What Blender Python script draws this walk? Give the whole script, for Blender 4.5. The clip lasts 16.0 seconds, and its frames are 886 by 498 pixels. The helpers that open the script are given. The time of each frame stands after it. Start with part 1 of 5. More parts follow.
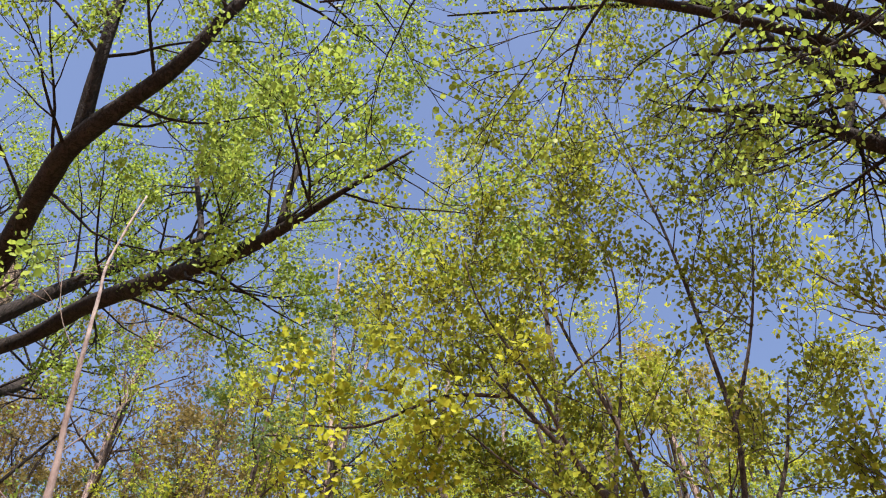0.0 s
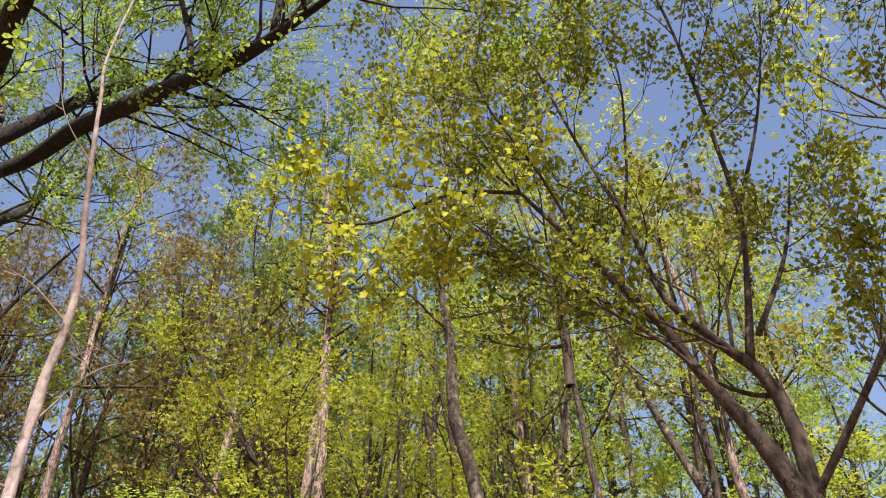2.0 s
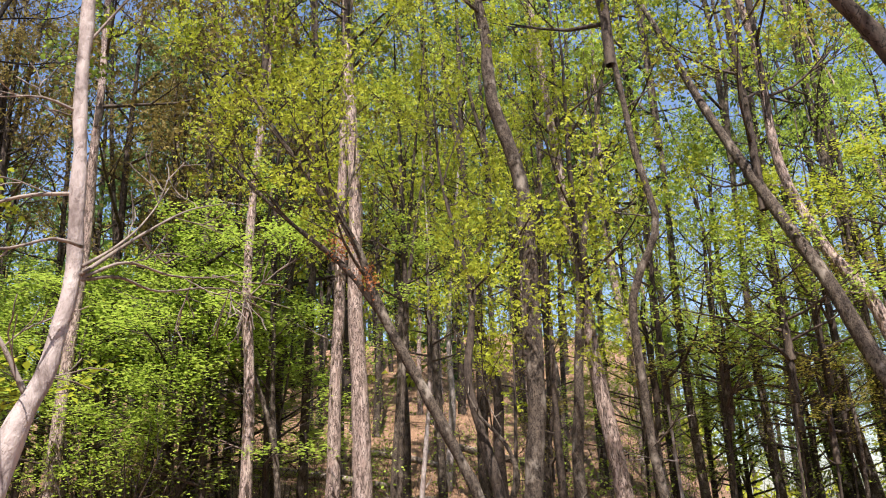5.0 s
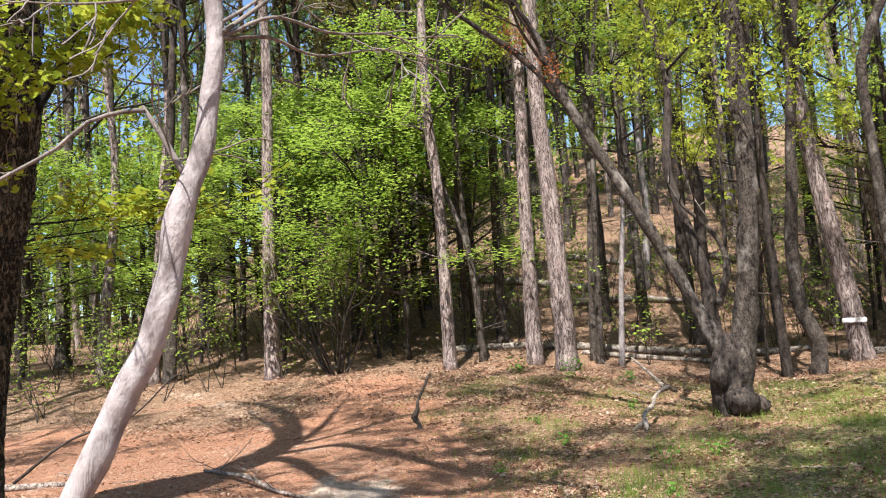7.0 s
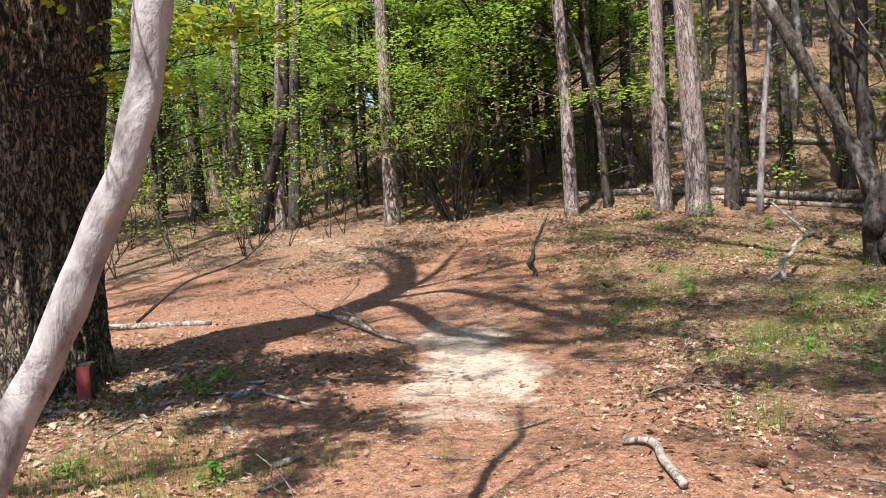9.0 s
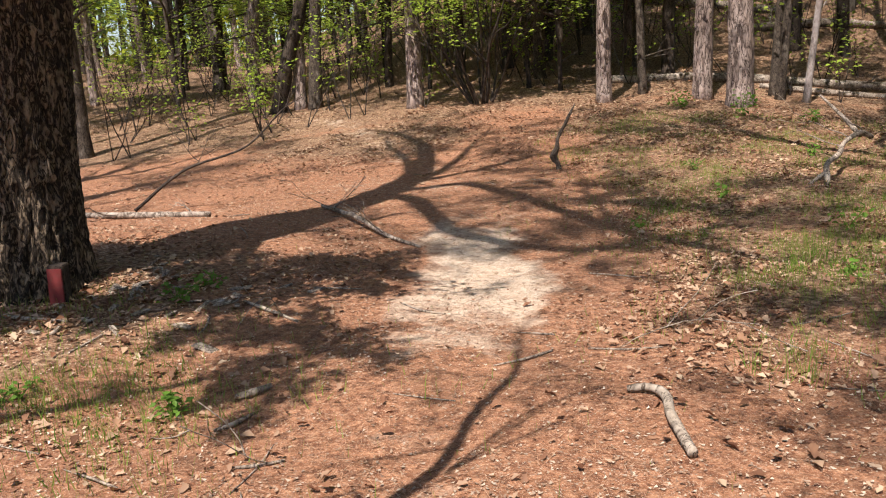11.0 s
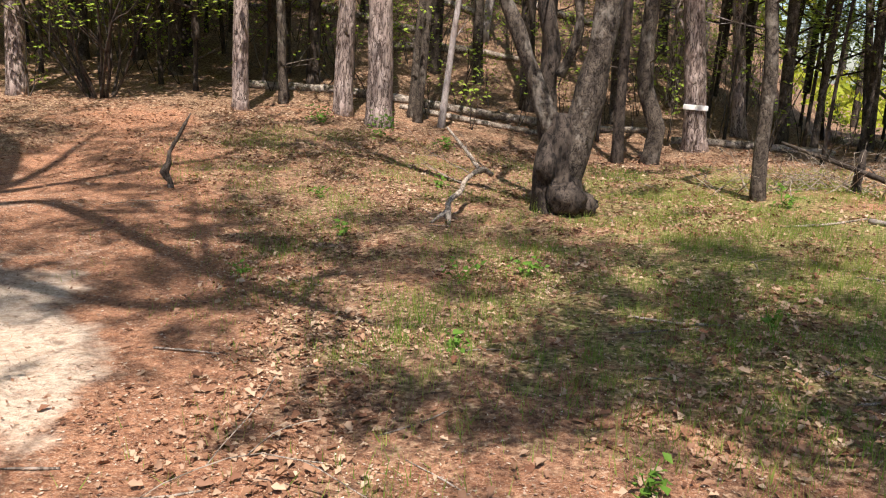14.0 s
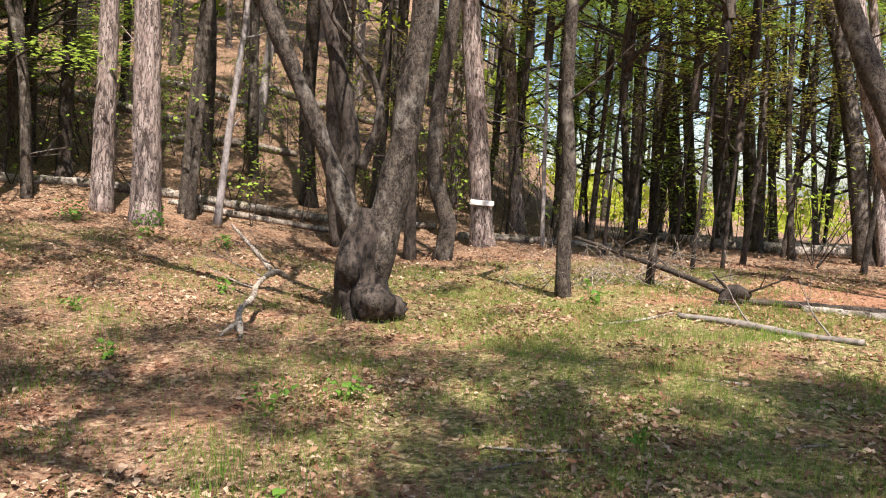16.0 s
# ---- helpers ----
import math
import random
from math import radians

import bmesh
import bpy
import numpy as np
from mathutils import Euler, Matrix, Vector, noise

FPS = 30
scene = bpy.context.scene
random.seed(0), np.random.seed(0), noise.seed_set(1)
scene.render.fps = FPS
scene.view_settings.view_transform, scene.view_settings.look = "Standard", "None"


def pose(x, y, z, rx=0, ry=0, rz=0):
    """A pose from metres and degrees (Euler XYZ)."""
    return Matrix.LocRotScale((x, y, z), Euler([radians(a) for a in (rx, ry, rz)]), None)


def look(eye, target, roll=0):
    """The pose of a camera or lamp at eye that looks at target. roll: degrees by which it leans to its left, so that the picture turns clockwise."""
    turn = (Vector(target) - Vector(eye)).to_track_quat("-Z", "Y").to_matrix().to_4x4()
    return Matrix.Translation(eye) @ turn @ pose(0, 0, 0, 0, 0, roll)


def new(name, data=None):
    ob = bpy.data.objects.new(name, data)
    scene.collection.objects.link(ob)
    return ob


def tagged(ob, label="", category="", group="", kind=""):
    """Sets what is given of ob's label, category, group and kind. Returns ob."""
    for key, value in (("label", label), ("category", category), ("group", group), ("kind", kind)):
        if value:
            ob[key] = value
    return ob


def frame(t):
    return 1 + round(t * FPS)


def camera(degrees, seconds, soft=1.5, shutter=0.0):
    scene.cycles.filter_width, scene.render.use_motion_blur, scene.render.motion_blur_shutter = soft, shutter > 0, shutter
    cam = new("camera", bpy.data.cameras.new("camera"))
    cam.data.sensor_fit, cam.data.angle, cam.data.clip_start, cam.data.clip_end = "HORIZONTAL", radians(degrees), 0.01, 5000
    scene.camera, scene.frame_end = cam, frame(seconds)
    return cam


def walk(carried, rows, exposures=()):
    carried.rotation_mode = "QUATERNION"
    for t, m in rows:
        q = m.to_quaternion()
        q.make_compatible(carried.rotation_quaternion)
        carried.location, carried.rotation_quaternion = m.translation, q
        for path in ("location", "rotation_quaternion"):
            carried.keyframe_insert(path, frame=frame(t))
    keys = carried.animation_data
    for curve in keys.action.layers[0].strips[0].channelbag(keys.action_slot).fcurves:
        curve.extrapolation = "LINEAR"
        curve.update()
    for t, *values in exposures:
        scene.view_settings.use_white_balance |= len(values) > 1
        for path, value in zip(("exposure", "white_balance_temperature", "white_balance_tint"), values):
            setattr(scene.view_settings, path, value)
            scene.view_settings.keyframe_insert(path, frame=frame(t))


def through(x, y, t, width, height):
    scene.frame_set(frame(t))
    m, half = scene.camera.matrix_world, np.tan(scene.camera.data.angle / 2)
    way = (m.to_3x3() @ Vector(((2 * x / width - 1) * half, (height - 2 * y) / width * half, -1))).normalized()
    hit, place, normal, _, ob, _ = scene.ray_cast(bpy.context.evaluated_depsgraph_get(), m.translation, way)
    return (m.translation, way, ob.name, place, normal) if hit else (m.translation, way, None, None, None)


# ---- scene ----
cam = camera(57.2, 16.0, 1.1)
PATH = [
    (0, (1.001, 0.109, 2.037), (0.776, 1.4, 3.548), 3.0),
    (0.5, (0.979, 0.141, 2.018), (0.762, 1.519, 3.452), 1.4),
    (1, (0.896, 0.196, 1.953), (0.693, 1.638, 3.324), 0.3),
    (1.5, (0.844, 0.242, 1.889), (0.632, 1.747, 3.189), 0.1),
    (2, (0.824, 0.294, 1.829), (0.595, 1.865, 3.046), 0.1),
    (2.5, (0.77, 0.39, 1.721), (0.534, 2.017, 2.86), -0.4),
    (3, (0.706, 0.486, 1.622), (0.459, 2.168, 2.676), -1.2),
    (3.2, (0.689, 0.503, 1.596), (0.435, 2.21, 2.608), -1.5),
    (5.3, (0.236, 0.98, 1.55), (-0.115, 2.874, 2.085), -3.0),
    (5.5, (0.216, 1.03, 1.525), (-0.183, 2.93, 2.003), -3.1),
    (6, (0.142, 1.19, 1.495), (-0.389, 3.084, 1.856), -3.7),
    (6.5, (0.067, 1.39, 1.508), (-0.612, 3.253, 1.771), -4.2),
    (7, (0.006, 1.561, 1.479), (-0.789, 3.386, 1.675), -4.7),
    (7.5, (-0.052, 1.723, 1.438), (-0.945, 3.508, 1.573), -5.0),
    (8, (-0.093, 1.945, 1.424), (-1.066, 3.692, 1.48), -4.9),
    (8.5, (-0.112, 2.108, 1.401), (-1.151, 3.817, 1.36), -4.8),
    (9, (-0.122, 2.265, 1.376), (-1.221, 3.929, 1.23), -5.0),
    (9.2, (-0.145, 2.36, 1.371), (-1.27, 4.003, 1.186), -5.1),
    (11.3, (-0.29, 3.039, 1.505), (-1.427, 4.616, 1.033), -3.6),
    (11.5, (-0.293, 3.147, 1.532), (-1.407, 4.732, 1.034), -3.4),
    (12, (-0.261, 3.402, 1.549), (-1.316, 5.012, 1.006), -2.9),
    (12.5, (-0.219, 3.65, 1.573), (-1.194, 5.306, 1.018), -2.1),
    (13, (-0.175, 3.83, 1.62), (-1.017, 5.562, 1.08), -1.2),
    (13.5, (-0.2, 4.042, 1.616), (-0.85, 5.864, 1.109), 0.6),
    (14, (-0.318, 4.227, 1.6), (-0.731, 6.132, 1.152), 2.6),
    (14.5, (-0.433, 4.42, 1.595), (-0.635, 6.371, 1.205), 3.8),
    (15, (-0.523, 4.66, 1.562), (-0.563, 6.632, 1.235), 4.0),
    (15.5, (-0.621, 4.945, 1.538), (-0.555, 6.927, 1.277), 3.6),
    (16, (-0.745, 5.175, 1.523), (-0.617, 7.162, 1.333), 3.3),
]
walk(cam, [(t, look(eye, target, roll)) for t, eye, target, roll in PATH], [(0, 1.32, 7000, 21), (3, 1.2, 7350, 17), (5.5, 1.25, 6550, 15), (8, 1.15, 6050, 9), (9.2, 1.0, 6050, 9), (11.3, 0.75, 6900, 16), (12.5, 0.75, 6950, 17), (14, 0.93, 6700, 14), (16, 1.22, 6550, 13)])

# ---- light ----
SUN_AZ, SUN_EL = 168.0, 61.0  # compass degrees from +y, clockwise
sun_dir = Vector((math.sin(radians(SUN_AZ)) * math.cos(radians(SUN_EL)), math.cos(radians(SUN_AZ)) * math.cos(radians(SUN_EL)), math.sin(radians(SUN_EL))))
world = bpy.data.worlds.new("sky")
scene.world = world
world.use_nodes = True
wn = world.node_tree.nodes
sky = wn.new("ShaderNodeTexSky")
sky.sky_type = "NISHITA"
sky.sun_disc = False
sky.sun_elevation, sky.sun_rotation = radians(SUN_EL), radians(SUN_AZ)
sky.air_density, sky.dust_density, sky.ozone_density = 1.0, 1.0, 3.0
wn["Background"].inputs[1].default_value = 0.1
world.node_tree.links.new(sky.outputs[0], wn["Background"].inputs[0])
sun = new("sun", bpy.data.lights.new("sun", "SUN"))
sun.data.energy, sun.data.angle, sun.data.color = 5.0, radians(0.55), (1.0, 0.95, 0.87)
sun.matrix_world = look(sun_dir * 60, (0, 0, 0))


# ---- materials ----
class Nodes:
    """A new node material with short helpers."""

    def __init__(self, name):
        self.mat = bpy.data.materials.new(name)
        self.mat.use_nodes = True
        self.tree = self.mat.node_tree
        self.bsdf = self.tree.nodes["Principled BSDF"]
        self.out = self.tree.nodes["Material Output"]

    def add(self, kind, **inputs):
        n = self.tree.nodes.new("ShaderNode" + kind)
        for k, v in inputs.items():
            self.put(n.inputs[k.replace("_", " ")], v)
        return n

    def put(self, socket, v):
        if isinstance(v, bpy.types.NodeSocket):
            self.tree.links.new(v, socket)
        else:
            socket.default_value = v

    def coords(self, sx=1, sy=1, sz=1):
        m = self.add("Mapping")
        m.inputs["Scale"].default_value = (sx, sy, sz)
        self.put(m.inputs["Vector"], self.add("TexCoord").outputs["Object"])
        return m.outputs[0]

    def noise(self, vec, scale, detail=5, rough=0.6, dist=0.0):
        n = self.add("TexNoise", Vector=vec, Scale=scale, Detail=detail, Roughness=rough, Distortion=dist)
        return n.outputs["Fac"]

    def ramp(self, fac, *stops):
        r = self.add("ValToRGB", Fac=fac)
        e = r.color_ramp.elements
        while len(e) < len(stops):
            e.new(0.5)
        for el, (p, c) in zip(e, stops):
            el.position, el.color = p, (c if len(c) == 4 else (*c, 1)) if not isinstance(c, (int, float)) else (c, c, c, 1)
        return r.outputs[0]

    def mix(self, fac, a, b):
        m = self.tree.nodes.new("ShaderNodeMix")
        m.data_type = "RGBA"
        self.put(m.inputs[0], fac)
        for s, v in ((m.inputs[6], a), (m.inputs[7], b)):
            self.put(s, v if isinstance(v, bpy.types.NodeSocket) else (*v, 1))
        return m.outputs[2]

    def math(self, op, a, b=0.0):
        m = self.tree.nodes.new("ShaderNodeMath")
        m.operation = op
        self.put(m.inputs[0], a)
        self.put(m.inputs[1], b)
        return m.outputs[0]

    def bump(self, height, strength, distance):
        b = self.add("Bump", Height=height, Strength=strength, Distance=distance)
        self.put(self.bsdf.inputs["Normal"], b.outputs[0])

    def finish(self, color, rough):
        self.put(self.bsdf.inputs["Base Color"], color)
        self.put(self.bsdf.inputs["Roughness"], rough)
        self.bsdf.inputs["Specular IOR Level"].default_value = 0.25
        return self.mat


def bark(name, dark, mid, light, scale=9.0, stretch=0.22, depth=0.02, patch=(0.3, 0.3, 0.3), patchy=0.5, furrow=0.06, warp=1.0):
    n = Nodes(name)
    v = n.coords(1, 1, stretch)
    fine = n.noise(v, scale * 3, 7, 0.65)
    ridge = n.noise(v, scale, 6, 0.6, 0.6 * warp)
    crack = n.math("ABSOLUTE", n.math("SUBTRACT", n.noise(v, scale * 1.4, 4, 0.55, 0.9 * warp), 0.5))
    col = n.ramp(ridge, (0.32, dark), (0.48, mid), (0.68, light))
    col = n.mix(n.ramp(fine, (0.42, 0.0), (0.7, 0.7)), col, light)
    col = n.mix(n.ramp(fine, (0.3, 0.8), (0.46, 0.0)), col, dark)
    # furrow dirt, and furrow shade painted in since frontal sun shows little relief
    col = n.mix(n.ramp(crack, (furrow * 0.3, 0.95), (furrow, 0.0)), col, dark)
    blot = n.noise(n.coords(1, 1, 0.6), scale * 0.33, 4, 0.6)
    col = n.mix(n.ramp(blot, (patchy, 0.0), (patchy + 0.14, 0.75)), col, patch)
    n.bump(n.math("ADD", n.math("ADD", n.math("MULTIPLY", fine, 0.4), ridge), n.math("MULTIPLY", n.math("MINIMUM", n.math("MULTIPLY", crack, 5.0), 0.6), min(1.0, furrow * 12))), 0.9, depth)
    return n.finish(col, 0.9)


oak_bark = bark("oak_bark", (0.016, 0.011, 0.008), (0.16, 0.118, 0.083), (0.34, 0.265, 0.19), 15, 0.36, 0.04, (0.15, 0.12, 0.085), 0.6, 0.1, 1.1)
# near-black copy of the oak's bark: the limbs' shade is put into the colour
shaded_limb_bark = bark("shaded_limb_bark", (0.006, 0.005, 0.004), (0.015, 0.012, 0.011), (0.035, 0.029, 0.026), 10, 0.3, 0.02, (0.03, 0.026, 0.022), 0.6, 0.05)
pale_bark = bark("pale_bark", (0.12, 0.095, 0.088), (0.3, 0.258, 0.246), (0.45, 0.405, 0.39), 7, 0.55, 0.03, (0.19, 0.145, 0.13), 0.5, 0.004)
# darkened and pale-blotched: dappled shade put into the colour, along with lichen
dappled_grey_bark = bark("dappled_grey_bark", (0.016, 0.012, 0.01), (0.062, 0.048, 0.039), (0.13, 0.104, 0.083), 14, 0.6, 0.022, (0.3, 0.262, 0.225), 0.56, 0.03, 0.8)
twig_bark = bark("twig_bark", (0.07, 0.058, 0.05), (0.16, 0.135, 0.12), (0.28, 0.24, 0.21), 8, 0.5, 0.006, (0.2, 0.17, 0.15), 0.6, 0.01)
pine_bark = bark("pine_bark", (0.055, 0.038, 0.033), (0.24, 0.176, 0.155), (0.5, 0.41, 0.37), 11, 0.24, 0.025, (0.34, 0.25, 0.22), 0.55, 0.045)
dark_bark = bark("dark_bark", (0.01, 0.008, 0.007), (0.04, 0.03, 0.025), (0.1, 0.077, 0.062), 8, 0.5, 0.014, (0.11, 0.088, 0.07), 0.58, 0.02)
dead_wood = bark("dead_wood", (0.06, 0.045, 0.034), (0.23, 0.185, 0.15), (0.47, 0.4, 0.33), 14, 0.5, 0.012, (0.42, 0.35, 0.28), 0.55, 0.03)
log_wood = bark("log_wood", (0.07, 0.052, 0.04), (0.25, 0.2, 0.165), (0.47, 0.41, 0.35), 8, 0.6, 0.015, (0.14, 0.105, 0.08), 0.56, 0.04)


def leaf_material(name, stops, through=0.45, rough=0.5):
    """A thin leaf: matt above, with light coming through; its colour varies from leaf to leaf."""
    n = Nodes(name)
    rnd = n.add("NewGeometry").outputs["Random Per Island"]
    col = n.ramp(rnd, *[(i / max(1, len(stops) - 1), c) for i, c in enumerate(stops)])
    big = n.noise(n.coords(), 0.5, 2, 0.5)
    col = n.mix(n.ramp(big, (0.35, 0.0), (0.7, 0.6)), col, stops[-1])
    n.finish(col, rough)
    n.bsdf.inputs["Specular IOR Level"].default_value = 0.12
    t = n.add("BsdfTranslucent", Color=col)
    m = n.add("MixShader", Fac=through)
    n.tree.links.new(n.bsdf.outputs[0], m.inputs[1])
    n.tree.links.new(t.outputs[0], m.inputs[2])
    n.tree.links.new(m.outputs[0], n.out.inputs[0])
    return n.mat


maple_leaf = leaf_material("maple_leaf", [(0.085, 0.12, 0.018), (0.17, 0.225, 0.03), (0.33, 0.36, 0.045)], 0.55)
oak_leaf = leaf_material("oak_leaf", [(0.12, 0.22, 0.035), (0.22, 0.34, 0.055), (0.33, 0.44, 0.08)], 0.5)
beech_leaf = leaf_material("beech_leaf", [(0.17, 0.27, 0.035), (0.28, 0.4, 0.055), (0.4, 0.51, 0.09)], 0.5)
wood_leaf = leaf_material("wood_leaf", [(0.19, 0.255, 0.025), (0.31, 0.375, 0.035), (0.43, 0.46, 0.055)], 0.5)
gold_leaf = leaf_material("gold_leaf", [(0.17, 0.16, 0.035), (0.27, 0.245, 0.045), (0.38, 0.33, 0.075)], 0.5)
bud_leaf = leaf_material("bud_leaf", [(0.1, 0.08, 0.03), (0.17, 0.13, 0.04), (0.25, 0.2, 0.06)], 0.4)
needle_leaf = leaf_material("needle_leaf", [(0.06, 0.115, 0.035), (0.1, 0.17, 0.05), (0.15, 0.23, 0.07)], 0.3)
grass_blade = leaf_material("grass_blade", [(0.08, 0.19, 0.025), (0.16, 0.3, 0.04), (0.34, 0.34, 0.1)], 0.4)
weed_leaf = leaf_material("weed_leaf", [(0.09, 0.19, 0.03), (0.15, 0.28, 0.045)], 0.4)
dry_leaf = leaf_material("dry_leaf", [(0.07, 0.03, 0.018), (0.3, 0.165, 0.1), (0.58, 0.44, 0.31), (0.18, 0.075, 0.043)], 0.15, 0.7)
red_leaf = leaf_material("red_leaf", [(0.35, 0.12, 0.05), (0.5, 0.2, 0.08)], 0.4)
needle_litter = leaf_material("needle_litter", [(0.2, 0.085, 0.045), (0.36, 0.17, 0.1), (0.5, 0.33, 0.22)], 0.1, 0.8)
chip_litter = leaf_material("chip_litter", [(0.4, 0.28, 0.19), (0.7, 0.6, 0.48), (0.15, 0.08, 0.05)], 0.0, 0.8)


def ground_material():
    n = Nodes("forest_soil")
    v = n.coords()

    def attr(name):
        a = n.add("Attribute")
        a.attribute_name = name
        return a.outputs["Fac"]

    big, mid, fine, grit = n.noise(v, 0.7, 4), n.noise(v, 3.5, 6, 0.65), n.noise(v, 22, 6, 0.7), n.noise(v, 90, 4, 0.7)
    red = n.ramp(fine, (0.32, (0.09, 0.034, 0.02)), (0.47, (0.26, 0.115, 0.062)), (0.6, (0.4, 0.195, 0.11)), (0.74, (0.62, 0.36, 0.215)))
    fleck = n.noise(n.coords(1, 1, 1), 160, 3, 0.6, 0.8)
    red = n.mix(n.ramp(grit, (0.56, 0.0), (0.66, 0.8)), red, (0.6, 0.42, 0.3))
    red = n.mix(n.ramp(fleck, (0.6, 0.0), (0.7, 0.75)), red, (0.68, 0.52, 0.4))
    red = n.mix(n.ramp(grit, (0.32, 0.85), (0.43, 0.0)), red, (0.08, 0.03, 0.018))
    litter = n.ramp(fine, (0.36, (0.035, 0.017, 0.011)), (0.5, (0.22, 0.125, 0.076)), (0.66, (0.5, 0.365, 0.24)))
    dirt = n.ramp(fine, (0.3, (0.4, 0.28, 0.2)), (0.7, (0.72, 0.6, 0.48)))
    dirt = n.mix(n.ramp(grit, (0.3, 0.6), (0.42, 0.0)), dirt, (0.2, 0.12, 0.08))
    moss = n.ramp(fine, (0.34, (0.04, 0.038, 0.014)), (0.5, (0.19, 0.185, 0.055)), (0.64, (0.46, 0.37, 0.19)))

    def mask(name, width=0.13):
        s = n.math("ADD", attr(name), n.math("MULTIPLY", n.math("SUBTRACT", n.math("ADD", n.math("MULTIPLY", mid, 0.7), n.math("MULTIPLY", big, 0.3)), 0.5), 1.4))
        return n.ramp(s, (0.5 - width, 0.0), (0.5 + width, 1.0))

    col = n.mix(mask("litter"), red, litter)
    col = n.mix(mask("grass"), col, moss)
    col = n.mix(mask("path"), col, dirt)
    h = n.math("ADD", n.math("MULTIPLY", mid, 0.6), n.math("MULTIPLY", fine, 0.4))
    clump = n.noise(v, 9, 5, 0.7, 0.5)
    col = n.mix(n.ramp(clump, (0.34, 0.6), (0.47, 0.0)), col, (0.1, 0.05, 0.03))
    n.bump(n.math("ADD", h, n.math("ADD", n.math("MULTIPLY", clump, 0.5), n.math("MULTIPLY", grit, 0.15))), 1.0, 0.06)
    return n.finish(col, 0.95)


soil = ground_material()


def paint(name, color, rough=0.6, worn=(0.3, 0.25, 0.2)):
    n = Nodes(name)
    a = n.noise(n.coords(), 30, 6, 0.7)
    col = n.mix(n.ramp(a, (0.52, 0.0), (0.68, 0.8)), color, worn)
    n.bump(a, 0.4, 0.004)
    return n.finish(col, rough)


red_paint = paint("red_paint", (0.2, 0.035, 0.035), 0.7, (0.14, 0.06, 0.05))
white_paint = paint("white_paint", (0.82, 0.81, 0.79), 0.6, (0.7, 0.68, 0.64))


# ---- mesh helpers ----
def ease(v):
    v = min(1.0, max(0.0, v))
    return v * v * (3 - 2 * v)


def height(x, y):
    """The lie of the land: a gentle clearing, with a wooded hill behind it."""
    left = ease((-x - 1) / 6)
    z = 0.2 * ease((x + 0.5) / 3) * ease((y - 6) / 5) * (1 - 0.5 * ease((y - 18) / 8)) + left * 0.6 * ease((y - 12) / 9)
    z += 0.15 * math.exp(-((x + 7.6) ** 2 + (y - 6.6) ** 2) / 5) - 0.14 * math.exp(-((x + 3.3) ** 2 + (y - 9.3) ** 2) / 7)
    b, r = math.degrees(math.atan2(x + 1, y - 3)), math.hypot(x + 1, y - 3)
    slope = 0.02 - 0.055 * ease((b - 3) / 12) * ease((70 - b) / 20) + 0.30 * ease((b + 45) / 18) * (1 - ease((b - 1) / 13)) + 0.05 * (1 - ease((b + 45) / 18)) * ease((b + 110) / 20)
    if r > 8:
        u = r - 21
        z += slope * (math.log1p(math.exp(-abs(u) / 2)) * 2 + max(u, 0)) * (1 - 0.9 * ease((r - 70) / 60))
    return z


class Geo:
    """Vertices and faces of one mesh in the making."""

    def __init__(self):
        self.v, self.f = [], []

    def tube(self, pts, radii, sides=8, rough=0.0, freq=3.0, cap=True):
        pts = [Vector(p) for p in pts]
        start = len(self.v)
        side = None
        for i, p in enumerate(pts):
            d = (pts[min(i + 1, len(pts) - 1)] - pts[max(i - 1, 0)]).normalized()
            if side is None:
                side = d.orthogonal().normalized()
            side = (side - d * side.dot(d)).normalized()
            up = d.cross(side)
            for k in range(sides):
                a = 2 * math.pi * k / sides
                o = side * math.cos(a) + up * math.sin(a)
                r = radii[i]
                if rough:
                    q = p + o * r
                    r *= 1 + rough * noise.noise(Vector((q.x * freq, q.y * freq, q.z * freq * 0.4)))
                self.v.append(tuple(p + o * r))
        n = len(pts)
        for i in range(n - 1):
            for k in range(sides):
                a, b = start + i * sides + k, start + i * sides + (k + 1) % sides
                self.f.append((a, b, b + sides, a + sides))
        if cap:
            self.f.append(tuple(start + k for k in reversed(range(sides))))
            self.f.append(tuple(start + (n - 1) * sides + k for k in range(sides)))

    def lump(self, centre, size, rough=0.25, freq=4.0, rings=8, sides=12):
        start = len(self.v)
        c = Vector(centre)
        for i in range(rings + 1):
            th = math.pi * i / rings
            for k in range(sides):
                a = 2 * math.pi * k / sides
                o = Vector((math.sin(th) * math.cos(a), math.sin(th) * math.sin(a), math.cos(th)))
                s = 1 + rough * noise.noise((c + o * 0.5) * freq)
                self.v.append((c.x + o.x * size[0] * s, c.y + o.y * size[1] * s, c.z + o.z * size[2] * s))
        for i in range(rings):
            for k in range(sides):
                a, b = start + i * sides + k, start + i * sides + (k + 1) % sides
                self.f.append((a, a + sides, b + sides, b))

    def mesh(self, name, material, smooth=True):
        me = bpy.data.meshes.new(name)
        me.from_pydata(self.v, [], self.f)
        me.materials.append(material)
        if smooth:
            me.polygons.foreach_set("use_smooth", [True] * len(me.polygons))
        me.update()
        return me


